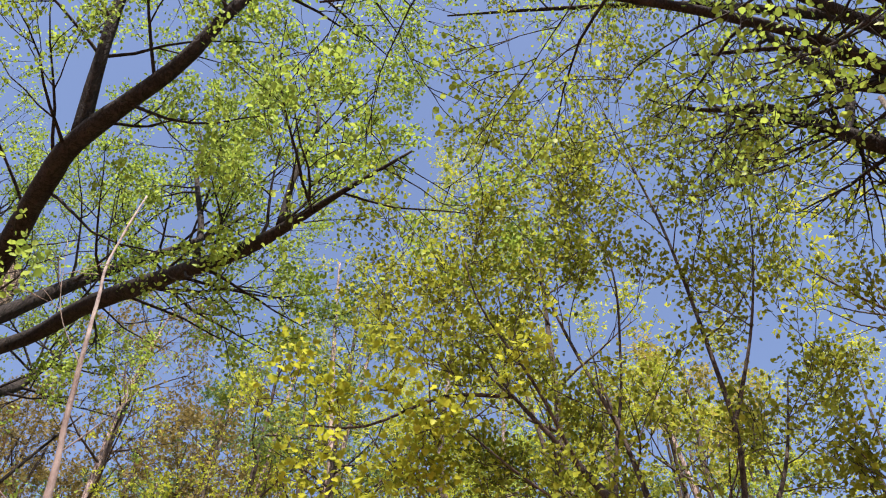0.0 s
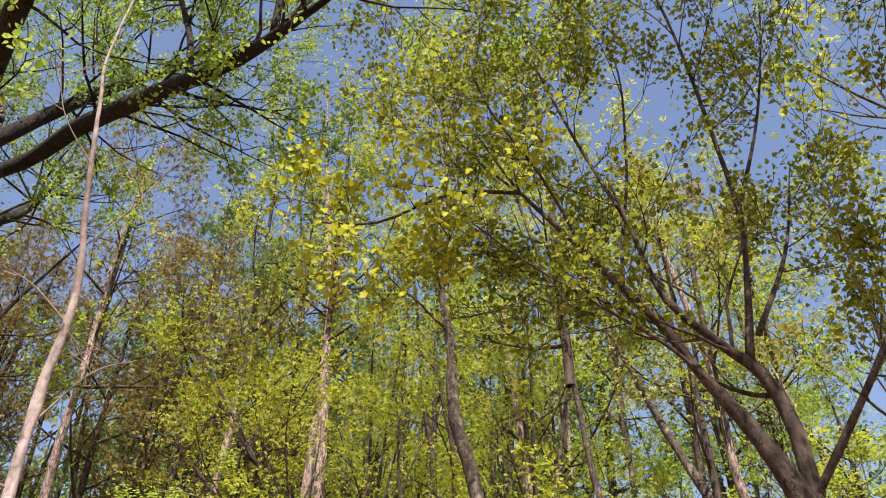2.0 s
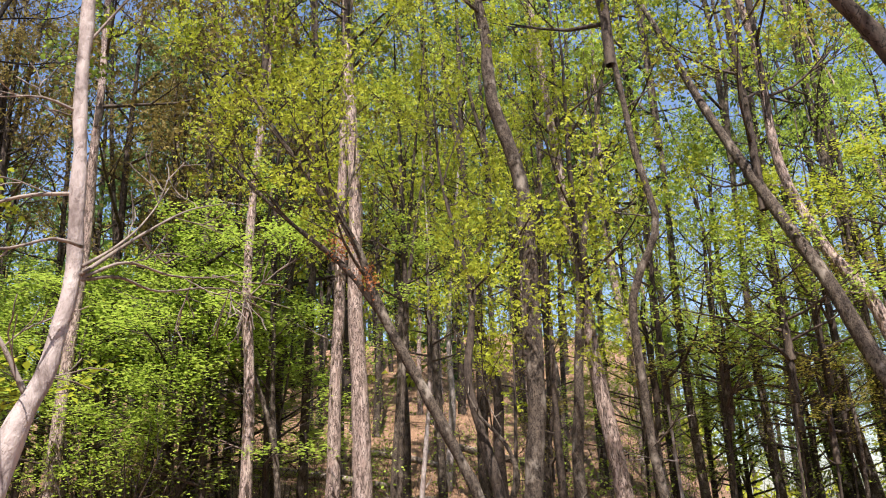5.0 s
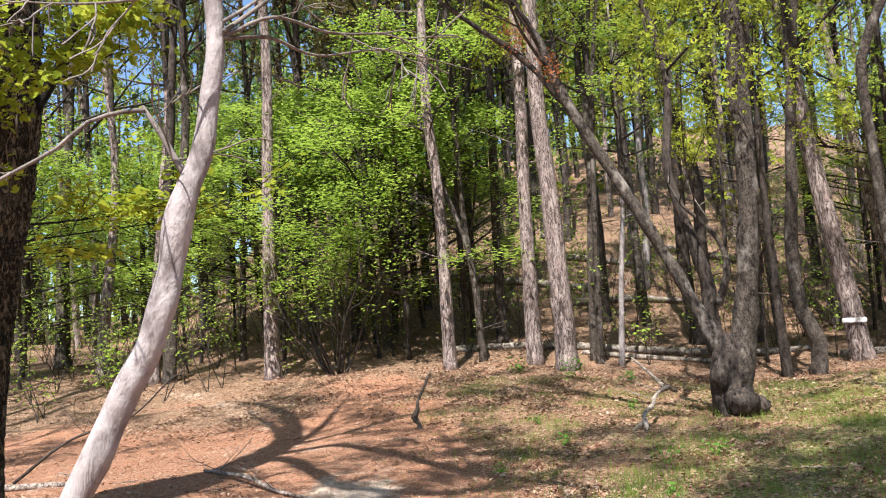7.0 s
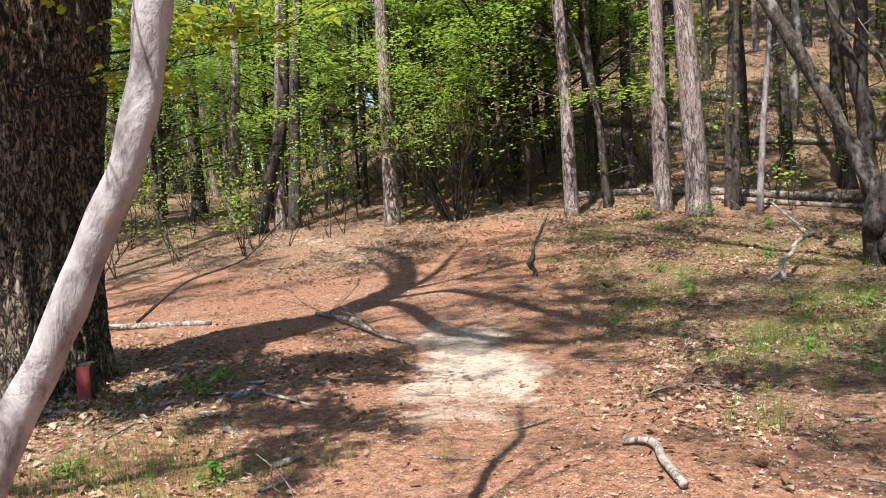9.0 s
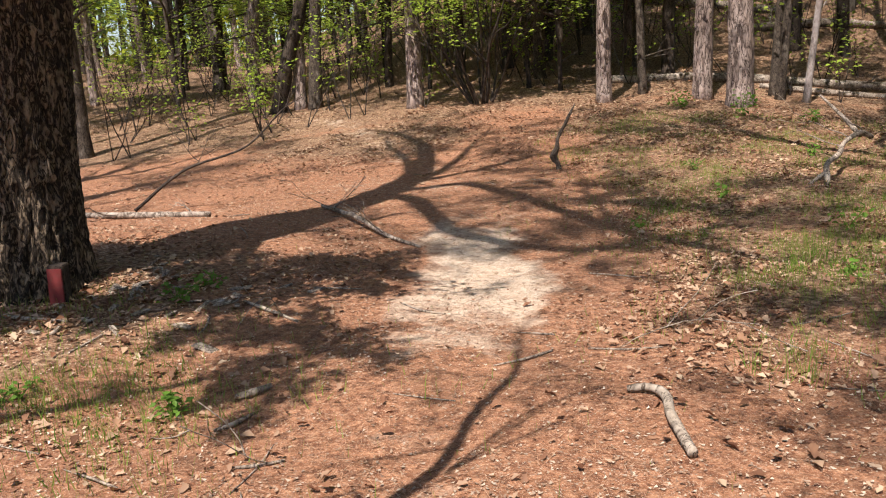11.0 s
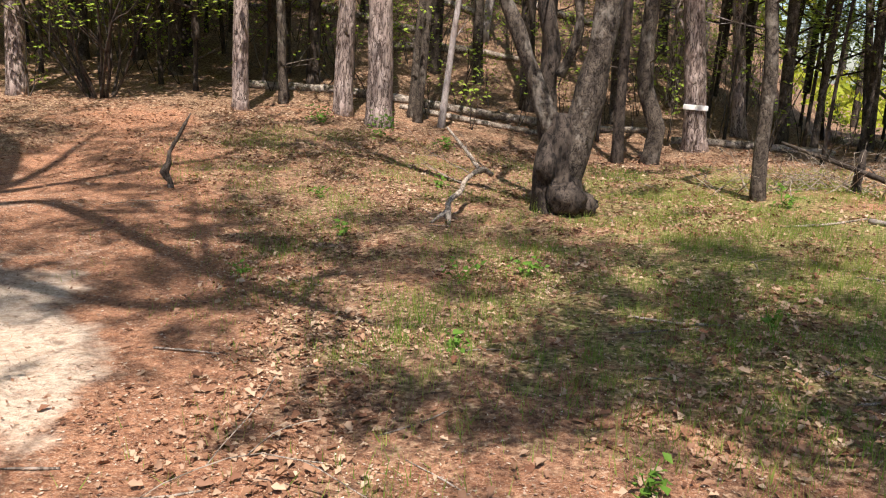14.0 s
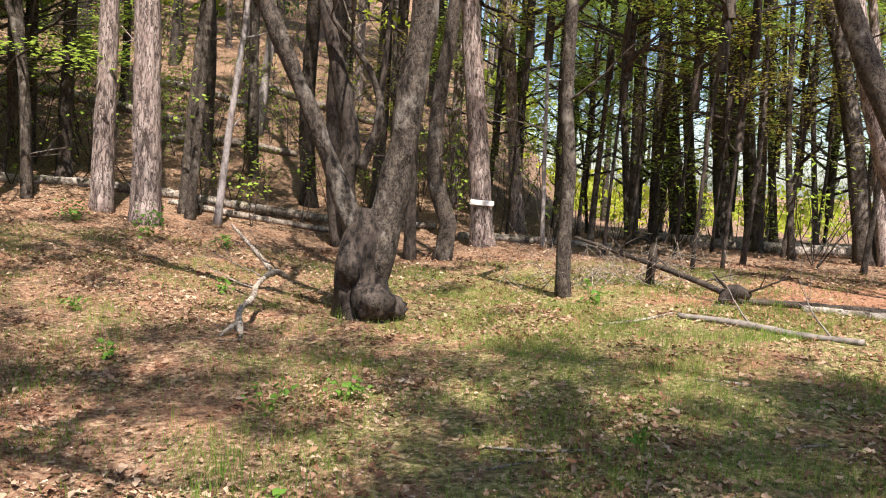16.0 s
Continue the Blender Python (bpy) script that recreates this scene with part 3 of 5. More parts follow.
# ---- leaning pale tree at the path's edge ----
def leaning_tree():
    at = (-2.42, 3.02, 0.0)
    tree = root("leaning_tree", at, "slender leaning tree with smooth pale pinkish-grey bark", "tree")
    pts = [(-2.46, 2.98, -0.1, 0.075), (-2.38, 3.07, 0.2, 0.058), (-2.24, 3.21, 0.58, 0.05), (-2.13, 3.32, 0.9, 0.047), (-2.04, 3.42, 1.12, 0.046), (-1.97, 3.49, 1.34, 0.044), (-1.9, 3.56, 1.52, 0.044), (-1.86, 3.61, 1.72, 0.042), (-1.83, 3.64, 1.92, 0.043), (-1.77, 3.7, 2.15, 0.038), (-1.735, 3.745, 2.45, 0.033), (-1.735, 3.745, 2.75, 0.033), (-1.745, 3.735, 3.05, 0.03), (-1.765, 3.72, 3.5, 0.029), (-1.76, 3.72, 3.9, 0.026), (-1.75, 3.73, 4.3, 0.023), (-1.78, 3.7, 4.65, 0.02), (-1.84, 3.64, 5.1, 0.017), (-1.9, 3.57, 5.7, 0.013), (-1.95, 3.52, 6.2, 0.01), (-1.9, 3.5, 6.9, 0.007)]
    g = Geo()
    ps, rs = spline(local(pts, at), 0.035)
    rs = [r * (1 + 0.09 * noise.noise(Vector((i * 0.21, 2.5, 0)))) for i, r in enumerate(rs)]
    ps = [(x + 0.008 * noise.noise(Vector((z * 4, 1, 0))), y + 0.008 * noise.noise(Vector((z * 4, 9, 0))), z) for x, y, z in ps]
    g.tube(ps, rs, 24, 0.24, 14.0)
    part("trunk", g.mesh("trunk", pale_bark), tree, "smooth pale pinkish-grey trunk")
    rng = np.random.default_rng(21)
    twigs = [
        [(-1.81, 3.66, 2.05, 0.02), (-1.84, 3.645, 2.11, 0.016), (-1.87, 3.63, 2.18, 0.014), (-1.9, 3.615, 2.24, 0.012), (-1.93, 3.6, 2.3, 0.008)],
        [(-1.922, 3.602, 2.282, 0.011), (-1.96, 3.55, 2.275, 0.01), (-2.03, 3.463, 2.235, 0.009), (-2.1, 3.4, 2.15, 0.0085), (-2.18, 3.31, 2.073, 0.008), (-2.235, 3.244, 2.023, 0.007), (-2.38, 3.1, 1.92, 0.005), (-2.6, 2.9, 1.8, 0.003)],
        [(-1.68, 3.73, 2.54, 0.013), (-1.67, 3.91, 2.68, 0.0106), (-1.61, 4.09, 2.84, 0.0081), (-1.53, 4.29, 3.0, 0.0057), (-1.44, 4.49, 3.1, 0.0032)],
        [(-1.68, 3.74, 2.53, 0.011), (-1.61, 3.93, 2.64, 0.0089), (-1.53, 4.17, 2.64, 0.0069), (-1.44, 4.38, 2.68, 0.0048), (-1.39, 4.56, 2.74, 0.0027)],
        [(-1.68, 3.74, 2.52, 0.012), (-1.68, 4.0, 2.6, 0.0097), (-1.66, 4.29, 2.61, 0.0075), (-1.5, 4.61, 2.69, 0.0053), (-1.26, 4.98, 2.65, 0.003)],
        [(-1.67, 3.72, 2.57, 0.01), (-1.64, 3.86, 2.68, 0.0081), (-1.61, 3.98, 2.8, 0.0063), (-1.6, 4.09, 2.93, 0.0044), (-1.57, 4.18, 3.09, 0.0025)],
        [(-1.64, 3.66, 2.63, 0.011), (-1.68, 3.54, 2.63, 0.0089), (-1.76, 3.41, 2.56, 0.0069), (-1.85, 3.27, 2.52, 0.0048), (-1.89, 3.14, 2.49, 0.0027)],
        [(-1.48, 4.47, 2.72, 0.006), (-1.42, 4.56, 2.71, 0.0045), (-1.36, 4.66, 2.66, 0.003), (-1.35, 4.75, 2.57, 0.0015)],
        [(-1.76, 3.72, 3.27, 0.01), (-1.86, 3.61, 3.3, 0.007), (-1.98, 3.48, 3.25, 0.003)],
        [(-1.74, 3.74, 2.9, 0.012), (-1.9, 3.6, 2.85, 0.01), (-2.1, 3.45, 2.72, 0.006)],
        [(-1.76, 3.72, 3.6, 0.009), (-1.6, 3.85, 3.95, 0.006), (-1.45, 4.0, 4.1, 0.003)],
        [(-1.75, 3.73, 4.2, 0.009), (-1.95, 3.6, 4.4, 0.006), (-2.15, 3.5, 4.5, 0.003)],
        [(-1.8, 3.7, 4.7, 0.008), (-1.6, 3.8, 5.1, 0.005), (-1.45, 3.9, 5.6, 0.003)],
        [(-1.86, 3.62, 5.3, 0.007), (-2.1, 3.5, 5.7, 0.004), (-2.25, 3.4, 6.3, 0.003)],
    ]
    buds = []
    for t in twigs:
        g = Geo()
        ps, rs = spline(local(t, at), 0.05)
        g.tube(ps, [max(0.0025, r * 0.75) for r in rs], 7)
        for i in range(3):
            k = rng.integers(len(ps) // 4, len(ps) - 1)
            grow(g, buds, ps[k], Vector(ps[k]) - Vector(ps[k - 1]) + Vector(rng.normal(size=3)) * 0.04, 0.26, 0.0035, 1, rng, 0.0, 0.7, 3, 4)
        part("branch", g.mesh("branch", twig_bark), tree, "bare broken grey branch")


leaning_tree()


# ---- near maple, over the path ----
def maple_tree():
    at = (2.95, 5.5, 0.1)
    tree = root("maple_tree", at, "brown-barked maple with fresh yellow-green lobed leaves", "tree")
    trunk = [(3.0, 5.5, -0.1, 0.2), (2.8, 5.45, 0.9, 0.16), (2.5, 5.4, 2.0, 0.15), (2.4, 5.4, 2.8, 0.145), (2.36, 5.4, 3.4, 0.13), (2.22, 5.4, 3.82, 0.105), (2.04, 5.4, 4.2, 0.08), (1.85, 5.4, 4.53, 0.065), (1.66, 5.4, 4.94, 0.055), (1.42, 5.4, 5.28, 0.05), (1.11, 5.4, 5.75, 0.035), (0.72, 5.4, 6.32, 0.02), (0.4, 5.3, 6.9, 0.01)]
    g = Geo()
    ps, rs = spline(local(trunk, at), 0.08)
    g.tube(ps, [r * 0.68 for r in rs], 20, 0.22, 5)
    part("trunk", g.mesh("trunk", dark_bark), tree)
    limbs = [
        [(2.36, 5.4, 3.4, 0.11), (2.37, 5.42, 4.1, 0.085), (2.26, 5.42, 4.5, 0.075), (2.1, 5.42, 4.68, 0.06), (1.73, 5.42, 5.15, 0.045), (1.58, 5.42, 5.76, 0.03), (1.45, 5.42, 6.4, 0.015)],
        [(2.2, 5.42, 4.6, 0.06), (2.33, 5.45, 5.26, 0.04), (2.41, 5.45, 5.85, 0.036), (2.39, 5.45, 6.6, 0.032), (2.3, 5.55, 8.4, 0.024), (2.1, 5.7, 10.2, 0.015), (1.9, 5.8, 12.0, 0.006)],
        [(2.0, 5.38, 4.3, 0.03), (1.69, 5.36, 4.71, 0.025), (1.28, 5.34, 5.06, 0.02), (0.71, 5.3, 5.54, 0.015), (0.07, 5.25, 6.2, 0.006)],
        [(1.43, 5.4, 5.27, 0.03), (1.5, 5.5, 5.8, 0.025), (1.65, 5.55, 6.7, 0.02), (1.7, 5.6, 8.2, 0.016), (1.2, 5.8, 9.8, 0.011), (0.8, 5.9, 11.4, 0.005)],
        [(1.2, 5.4, 5.6, 0.03), (0.9, 5.1, 6.2, 0.02), (0.5, 4.9, 6.9, 0.014), (0.3, 4.8, 7.8, 0.006)],
        [(2.35, 5.4, 3.6, 0.05), (2.9, 5.1, 4.4, 0.035), (3.5, 5.0, 5.4, 0.02), (3.9, 4.9, 6.2, 0.008)],
        [(2.3, 5.4, 4.8, 0.04), (2.8, 5.8, 5.8, 0.025), (3.2, 6.2, 7.0, 0.01)],
        [(1.7, 5.4, 4.9, 0.03), (1.2, 5.9, 5.6, 0.02), (0.9, 6.3, 6.4, 0.008)],
        [(1.55, 5.5, 6.0, 0.03), (1.2, 5.6, 7.2, 0.022), (0.9, 5.6, 8.4, 0.015), (0.8, 5.6, 9.6, 0.006)],
        [(2.4, 5.45, 5.9, 0.03), (2.8, 5.5, 7.0, 0.022), (3.1, 5.5, 8.2, 0.014), (3.3, 5.5, 9.4, 0.006)],
        [(0.8, 5.4, 6.2, 0.02), (0.3, 5.6, 7.0, 0.016), (-0.1, 5.8, 8.0, 0.01), (-0.3, 5.9, 9.0, 0.005)],
    ]
    buds = []
    for i, pts in enumerate(limbs):
        buds += limb_with_twigs(tree, at, [(*q[:3], q[3] * 0.6) for q in pts], dark_bark, 70 + i, (9, 16, 9, 16, 10, 8, 10, 8, 12, 12, 10)[i], (0.9, 1.4, 0.8, 1.3, 0.9, 0.8, 1.1, 0.8, 1.2, 1.2, 1.1)[i], 2, kids=4, from_part=0.3, lift=0.12) 
    rng = np.random.default_rng(8)
    spots = scatter(buds, 25000, (0.09, 0.09, 0.09), rng)
    part("crown", leaf_mesh("crown", "lobed", spots, 0.024 + 0.032 * rng.random(len(spots)), maple_leaf, 12, 0.45, 0.5), tree, "yellow-green lobed leaves")
    # limb of yellow leaves over the path; colour brightened for light shining through
    b2 = limb_with_twigs(tree, at, [(0.72, 5.4, 6.3, 0.02), (0.2, 5.1, 6.1, 0.014), (-0.35, 4.9, 5.7, 0.01), (-0.8, 4.7, 5.6, 0.005)], dark_bark, 91, 10, 0.6, 2, from_part=0.05, lift=0.0)
    s2 = scatter(b2, 1300, (0.1, 0.1, 0.07), rng)
    part("crown", leaf_mesh("crown", "lobed", s2, 0.034 + 0.036 * rng.random(len(s2)), wood_leaf, 13, 0.5, 0.5), tree, "yellow-green lobed leaves brightened as if sunlit")


maple_tree()


def overhanging_limb():
    """Limbs of a tree that stands behind the maple, reaching in from the side."""
    at = (5.2, 4.2, 0.1)
    tree = root("oak_tree", at, "oak reaching over the path with bare crooked limbs coloured shade-dark", "tree")
    g = Geo()
    ps, rs = spline(local([(5.3, 4.2, -0.1, 0.3), (5.2, 4.2, 2.5, 0.24), (5.0, 4.1, 5.5, 0.2), (4.9, 4.1, 8, 0.13), (4.8, 4.1, 11, 0.04)], at), 0.2)
    g.tube(ps, rs, 16, 0.15, 4)
    part("trunk", g.mesh("trunk", oak_bark), tree)
    buds = []
    for i, pts in enumerate((
        [(5.0, 4.1, 6.2, 0.12), (4.2, 4.0, 7.2, 0.08), (3.72, 4.0, 7.4, 0.07), (3.36, 4.0, 7.77, 0.055), (3.0, 4.0, 8.1, 0.04), (2.49, 4.0, 8.15, 0.02), (2.1, 4, 8.4, 0.008)],
        [(4.9, 4.1, 7.4, 0.12), (4.4, 4.0, 8.0, 0.09), (4.03, 4.0, 8.25, 0.07), (3.7, 4.0, 8.45, 0.06), (3.41, 4.0, 9.14, 0.045), (3.19, 4.0, 10.2, 0.02)],
        [(3.8, 4, 8.4, 0.05), (3.5, 4.0, 7.6, 0.03), (3.2, 4.0, 7.9, 0.012)],
        # limbs from here on are added overhead, mostly unseen, to shade the ground
        [(4.95, 4.1, 6.8, 0.07), (3.4, 3.2, 7.4, 0.045), (1.8, 2.5, 7.2, 0.03), (0.6, 2.2, 7.0, 0.018), (-0.2, 2.1, 6.8, 0.007)],
        [(5.1, 4.2, 5.6, 0.07), (4.1, 3.1, 6.6, 0.045), (3.0, 2.4, 6.9, 0.03), (1.9, 2.0, 6.7, 0.018), (1.1, 1.8, 6.4, 0.007)],
        [(5.05, 4.2, 6.0, 0.06), (4.2, 3.7, 7.2, 0.04), (3.2, 3.2, 7.5, 0.025), (2.2, 3.0, 7.3, 0.01)],
        [(4.9, 4.1, 8.5, 0.08), (3.6, 3.7, 9.6, 0.05), (2.4, 3.4, 10.2, 0.03), (1.3, 3.2, 10.4, 0.012)],
        [(4.85, 4.1, 9.4, 0.07), (3.2, 4.6, 11.4, 0.045), (1.6, 5.0, 12.6, 0.03), (0.0, 5.2, 13.2, 0.012)],
    )):
        buds += limb_with_twigs(tree, at, pts, shaded_limb_bark, 120 + i, 10, 1.1, 2, kids=4, lift=0.0) * (2 if i in (3, 4, 5) else 1)
    rng = np.random.default_rng(77)
    part("crown", leaf_mesh("crown", "round", scatter(buds, 6000, (0.06, 0.06, 0.06), rng, 0.5), 0.026 + 0.034 * rng.random(6000), oak_leaf, 15, 0.3), tree, "scattered small yellow-green leaves")


overhanging_limb()


# ---- twisted tree with a burl ----
def twisted_tree():
    at = (-0.96, 13.4, 0.0)
    tree = root("twisted_tree", at, "twisted grey-brown tree with several stems and a swollen burl", "tree")
    g = Geo()
    ps, rs = spline(local([(-0.96, 13.4, -0.15, 0.36), (-0.97, 13.4, 0.1, 0.32), (-1.0, 13.4, 0.4, 0.28), (-1.0, 13.42, 0.75, 0.245), (-0.98, 13.45, 1.1, 0.18)], at), 0.04)
    g.tube(ps, rs, 32, 0.35, 3.5)
    part("trunk", g.mesh("trunk", dark_bark), tree, "swollen dark brown base")
    g = Geo()
    g.lump((0.07, -0.3, 0.2), (0.21, 0.16, 0.18), 0.35, 5, 14, 22)
    g.lump((0.27, -0.12, 0.12), (0.14, 0.14, 0.14), 0.35, 6, 10, 16)
    g.lump((-0.18, -0.26, 0.55), (0.12, 0.1, 0.2), 0.4, 6, 10, 16)
    part("burl", g.mesh("burl", dark_bark), tree, "rounded knotty burl")
    stems = [
        ([(-0.95, 13.42, 0.3, 0.27), (-0.87, 13.4, 0.71, 0.23), (-0.71, 13.4, 1.53, 0.19), (-0.6, 13.42, 2.4, 0.18), (-0.52, 13.43, 3.5, 0.17), (-0.48, 13.43, 5.6, 0.16), (-0.56, 13.44, 6.95, 0.155), (-0.88, 13.41, 8.28, 0.14), (-0.94, 13.4, 9.7, 0.115), (-1.15, 13.4, 11.3, 0.08), (-1.06, 13.4, 13.2, 0.06), (-0.9, 13.4, 15.5, 0.05), (-0.5, 13.4, 18, 0.035), (-0.2, 13.4, 21, 0.012)], dappled_grey_bark, 24),
        ([(-1.0, 13.38, 0.3, 0.2), (-1.12, 13.38, 0.85, 0.15), (-1.37, 13.36, 1.5, 0.125), (-1.74, 13.36, 2.33, 0.112), (-2.11, 13.3, 3.1, 0.108), (-2.92, 13.2, 4.78, 0.098), (-3.35, 13.17, 5.97, 0.075), (-4.6, 13.05, 7.93, 0.045), (-5.6, 12.9, 9.6, 0.02)], dappled_grey_bark, 9),
        ([(-2.92, 13.21, 4.7, 0.07), (-3.51, 13.15, 5.5, 0.062), (-4.37, 13.07, 6.3, 0.048), (-5.22, 13.0, 7.2, 0.035), (-5.9, 12.9, 8.0, 0.015)], dark_bark, 7),
        ([(-1.05, 13.6, 0.45, 0.2), (-1.25, 13.65, 1.2, 0.16), (-1.2, 13.68, 1.75, 0.15), (-1.3, 13.68, 2.2, 0.12), (-1.45, 13.68, 2.8, 0.1), (-1.6, 13.7, 3.6, 0.09), (-1.5, 13.8, 5.0, 0.07), (-1.9, 13.9, 7.0, 0.04), (-2.0, 13.9, 8.5, 0.015)], dark_bark, 7),
        ([(-1.1, 13.62, 1.5, 0.09), (-0.93, 13.58, 2.0, 0.06), (-1.0, 13.55, 2.4, 0.04), (-1.2, 13.5, 2.7, 0.035), (-1.45, 13.45, 3.0, 0.025), (-1.7, 13.4, 3.6, 0.01)], dappled_grey_bark, 5),
        ([(-0.95, 13.6, 1.95, 0.05), (-0.9, 13.6, 2.6, 0.035), (-0.85, 13.6, 3.6, 0.025), (-0.8, 13.6, 5, 0.01)], dark_bark, 5),
    ]
    buds = []
    for i, (pts, mt, tw) in enumerate(stems):
        rng = np.random.default_rng(200 + i)
        g = Geo()
        ps, rs = spline(local(pts, at), 0.06)
        slim = (0.8, 0.74, 0.8, 0.72, 0.8, 0.8)[i]
        g.tube(ps, [r * slim for r in rs], 20, 0.3, 5)
        for k in range(tw):
            f = 0.45 + 0.55 * (k + rng.random()) / tw
            j = min(len(ps) - 2, int(f * (len(ps) - 1)))
            o = Vector((rng.normal(), rng.normal(), abs(rng.normal())))
            grow(g, buds, ps[j], o, 1.8 + 1.4 * rng.random(), min(0.03, rs[j] * 0.4), 2, rng, 0.08, 0.9, 4, 5)
        part("stem", g.mesh("stem", mt), tree)
    rng = np.random.default_rng(31)
    part("crown", leaf_mesh("crown", "spray", scatter(buds, 16000, (0.14, 0.14, 0.1), rng, 0.7), 0.05 + 0.06 * rng.random(16000), wood_leaf, 14, 0.5), tree, "light yellow-green young leaves")
    red = [(-3.0, 13.1, 5.1), (-3.1, 13.1, 5.3), (-3.5, 13.1, 5.7), (-3.6, 13.1, 5.9)]
    tagged(part("leaf_tuft", leaf_mesh("leaf_tuft", "spray", scatter(local(red, at), 340, (0.1, 0.1, 0.09), rng), 0.045, red_leaf, 16, 0.3), tree), "tuft of rusty young leaves", kind="stuff")


twisted_tree()


# ---- woodland trees ----
def crown_meshes(seed, tall, wide, leaves, leaf, size, shape="spray", wood=dark_bark, level=0.35, flatten=0.7, lift=0.12, boughs=10):
    """Boughs and leaves of a crown that starts at the origin and rises to tall."""
    rng = np.random.default_rng(seed)
    g, buds = Geo(), []
    g.tube([(0, 0, -0.5), (0.05, 0, tall * 0.4), (0.1, 0.1, tall * 0.75), (0, 0.1, tall)], [0.1, 0.075, 0.04, 0.01], 7, cap=False)
    for i in range(boughs):
        f = (i + 0.6 * rng.random()) / boughs
        a = i * 2.4 + rng.random()
        ln = wide * (1 - 0.65 * f) * (0.75 + 0.5 * rng.random())
        grow(g, buds, (0.05, 0, tall * f * 0.92), (math.cos(a), math.sin(a), 0.25 + 0.5 * f), ln, 0.05 * (1 - 0.6 * f), 2, rng, lift, 0.85, 4, 4, 0.25, flatten, 2)
    spots = scatter(buds, leaves, (size * 1.6, size * 1.6, size), rng)
    return g.mesh("branchwork", wood), leaf_mesh("crown", shape, spots, size * (0.7 + 0.7 * rng.random(leaves)), leaf, seed + 1, level)


CROWNS = {
    "wood": [crown_meshes(300 + i, 9.5, 3.6, 2000, wood_leaf, 0.115) for i in range(3)],
    "gold": [crown_meshes(320 + i, 8.5, 3.4, 2500, gold_leaf, 0.115) for i in range(2)],
    "beech": [crown_meshes(340 + i, 5.0, 3.1, 5600, beech_leaf, 0.105, "blade", dark_bark, 0.85, 0.07, 0.0, 15) for i in range(3)],
    "pine": [crown_meshes(360 + i, 10.0, 2.8, 2200, needle_leaf, 0.17, "spray", dark_bark, 0.3, 0.35, 0.0, 14) for i in range(2)],
    "spray": [crown_meshes(380 + i, 2.2, 2.2, 1500, beech_leaf if i else gold_leaf, 0.08, "blade", dark_bark, 0.8, 0.15, 0.0, 7) for i in range(2)],
}
CROWNS["shade"] = [crown_meshes(460 + i, 7.0, 3.3, 6500, oak_leaf, 0.062, boughs=12) for i in range(2)]
CROWNS["bud"] = [crown_meshes(440 + i, 9.0, 3.6, 3000, bud_leaf, 0.11, boughs=14) for i in range(2)]
CROWNS["layer"] = [crown_meshes(420 + i, 4.2, 3.2, 3600, wood_leaf, 0.1, "blade", dark_bark, 0.85, 0.08, 0.0, 11) for i in range(2)]
CROWNS["thin"] = [crown_meshes(400 + i, 7.0, 3.7, 1500, beech_leaf, 0.12, boughs=11) for i in range(2)]
BARKS = {"pine": pine_bark, "grey": dappled_grey_bark, "dark": dark_bark, "pale": pale_bark}
woods_rng = np.random.default_rng(55)


def woodland_tree(pts, radius, tall, bark_kind, crown_kind, crown_at, size=1.0, name="woodland_tree", label="", low=0, stubs=3):
    """A tree on a measured line: a root with trunk, boughs and leaves."""
    at = pts[0]
    rng = woods_rng
    label = label or {"pine": "tall pine with reddish grey flaking bark", "grey": "grey-barked woodland tree with young leaves", "dark": "dark slender woodland tree with young leaves", "pale": "pale-barked woodland tree with young leaves"}[bark_kind]
    tree = root(name, at, label, "tree", "trees of the wood")
    line = [Vector(p) - Vector(at) for p in pts]
    lead = (line[-1] - line[max(0, len(line) - 3)]).normalized() if len(line) > 1 else Vector((0, 0, 1))
    lead.z = max(lead.z, 0.85)
    while line[-1].z < tall:
        lead = (lead + Vector((rng.normal() * 0.05, rng.normal() * 0.05, 0.12))).normalized()
        line.append(line[-1] + lead * 2.2)
    line[0].z -= 0.2
    base = line[0].z
    full = [(*p, max(0.015, radius * (1 - 0.88 * max(0, (p.z - base)) / (tall + 2.4)))) for p in line]
    g = Geo()
    ps, rs = spline(full, 0.4)
    rs = [r * (1 + 0.45 * math.exp(-max(0, p[2] - base) / 0.3)) for p, r in zip(ps, rs)]
    g.tube(ps, rs, 11, 0.16, 4.0)
    for k in range(stubs):  # dead snags on the lower trunk
        j = rng.integers(len(ps) // 8, len(ps) // 2)
        a = rng.random() * 6.3
        buds = []
        grow(g, buds, ps[j], (math.cos(a), math.sin(a), 0.3), 0.5 + rng.random(), 0.02, 1, rng, 0.05, 0.8, 3, 4)
    part("trunk", g.mesh("trunk", BARKS[bark_kind]), tree)
    kinds = [(crown_kind, crown_at, size)] + [("spray", 1.5 + 3.2 * rng.random(), 0.7 + 0.4 * rng.random()) for _ in range(low)]
    for kind, z, s in kinds:
        if kind is None:
            continue
        j = min(range(len(ps)), key=lambda q: abs(ps[q][2] - z))
        options = CROWNS[kind]
        boughs, leaves = options[rng.integers(len(options))]
        m = pose(*ps[j], 0, 0, 360 * rng.random()) @ Matrix.Diagonal((s, s, s, 1))
        part("branchwork", boughs, tree, m=m)
        part("crown", leaves, tree, m=m)
    return tree


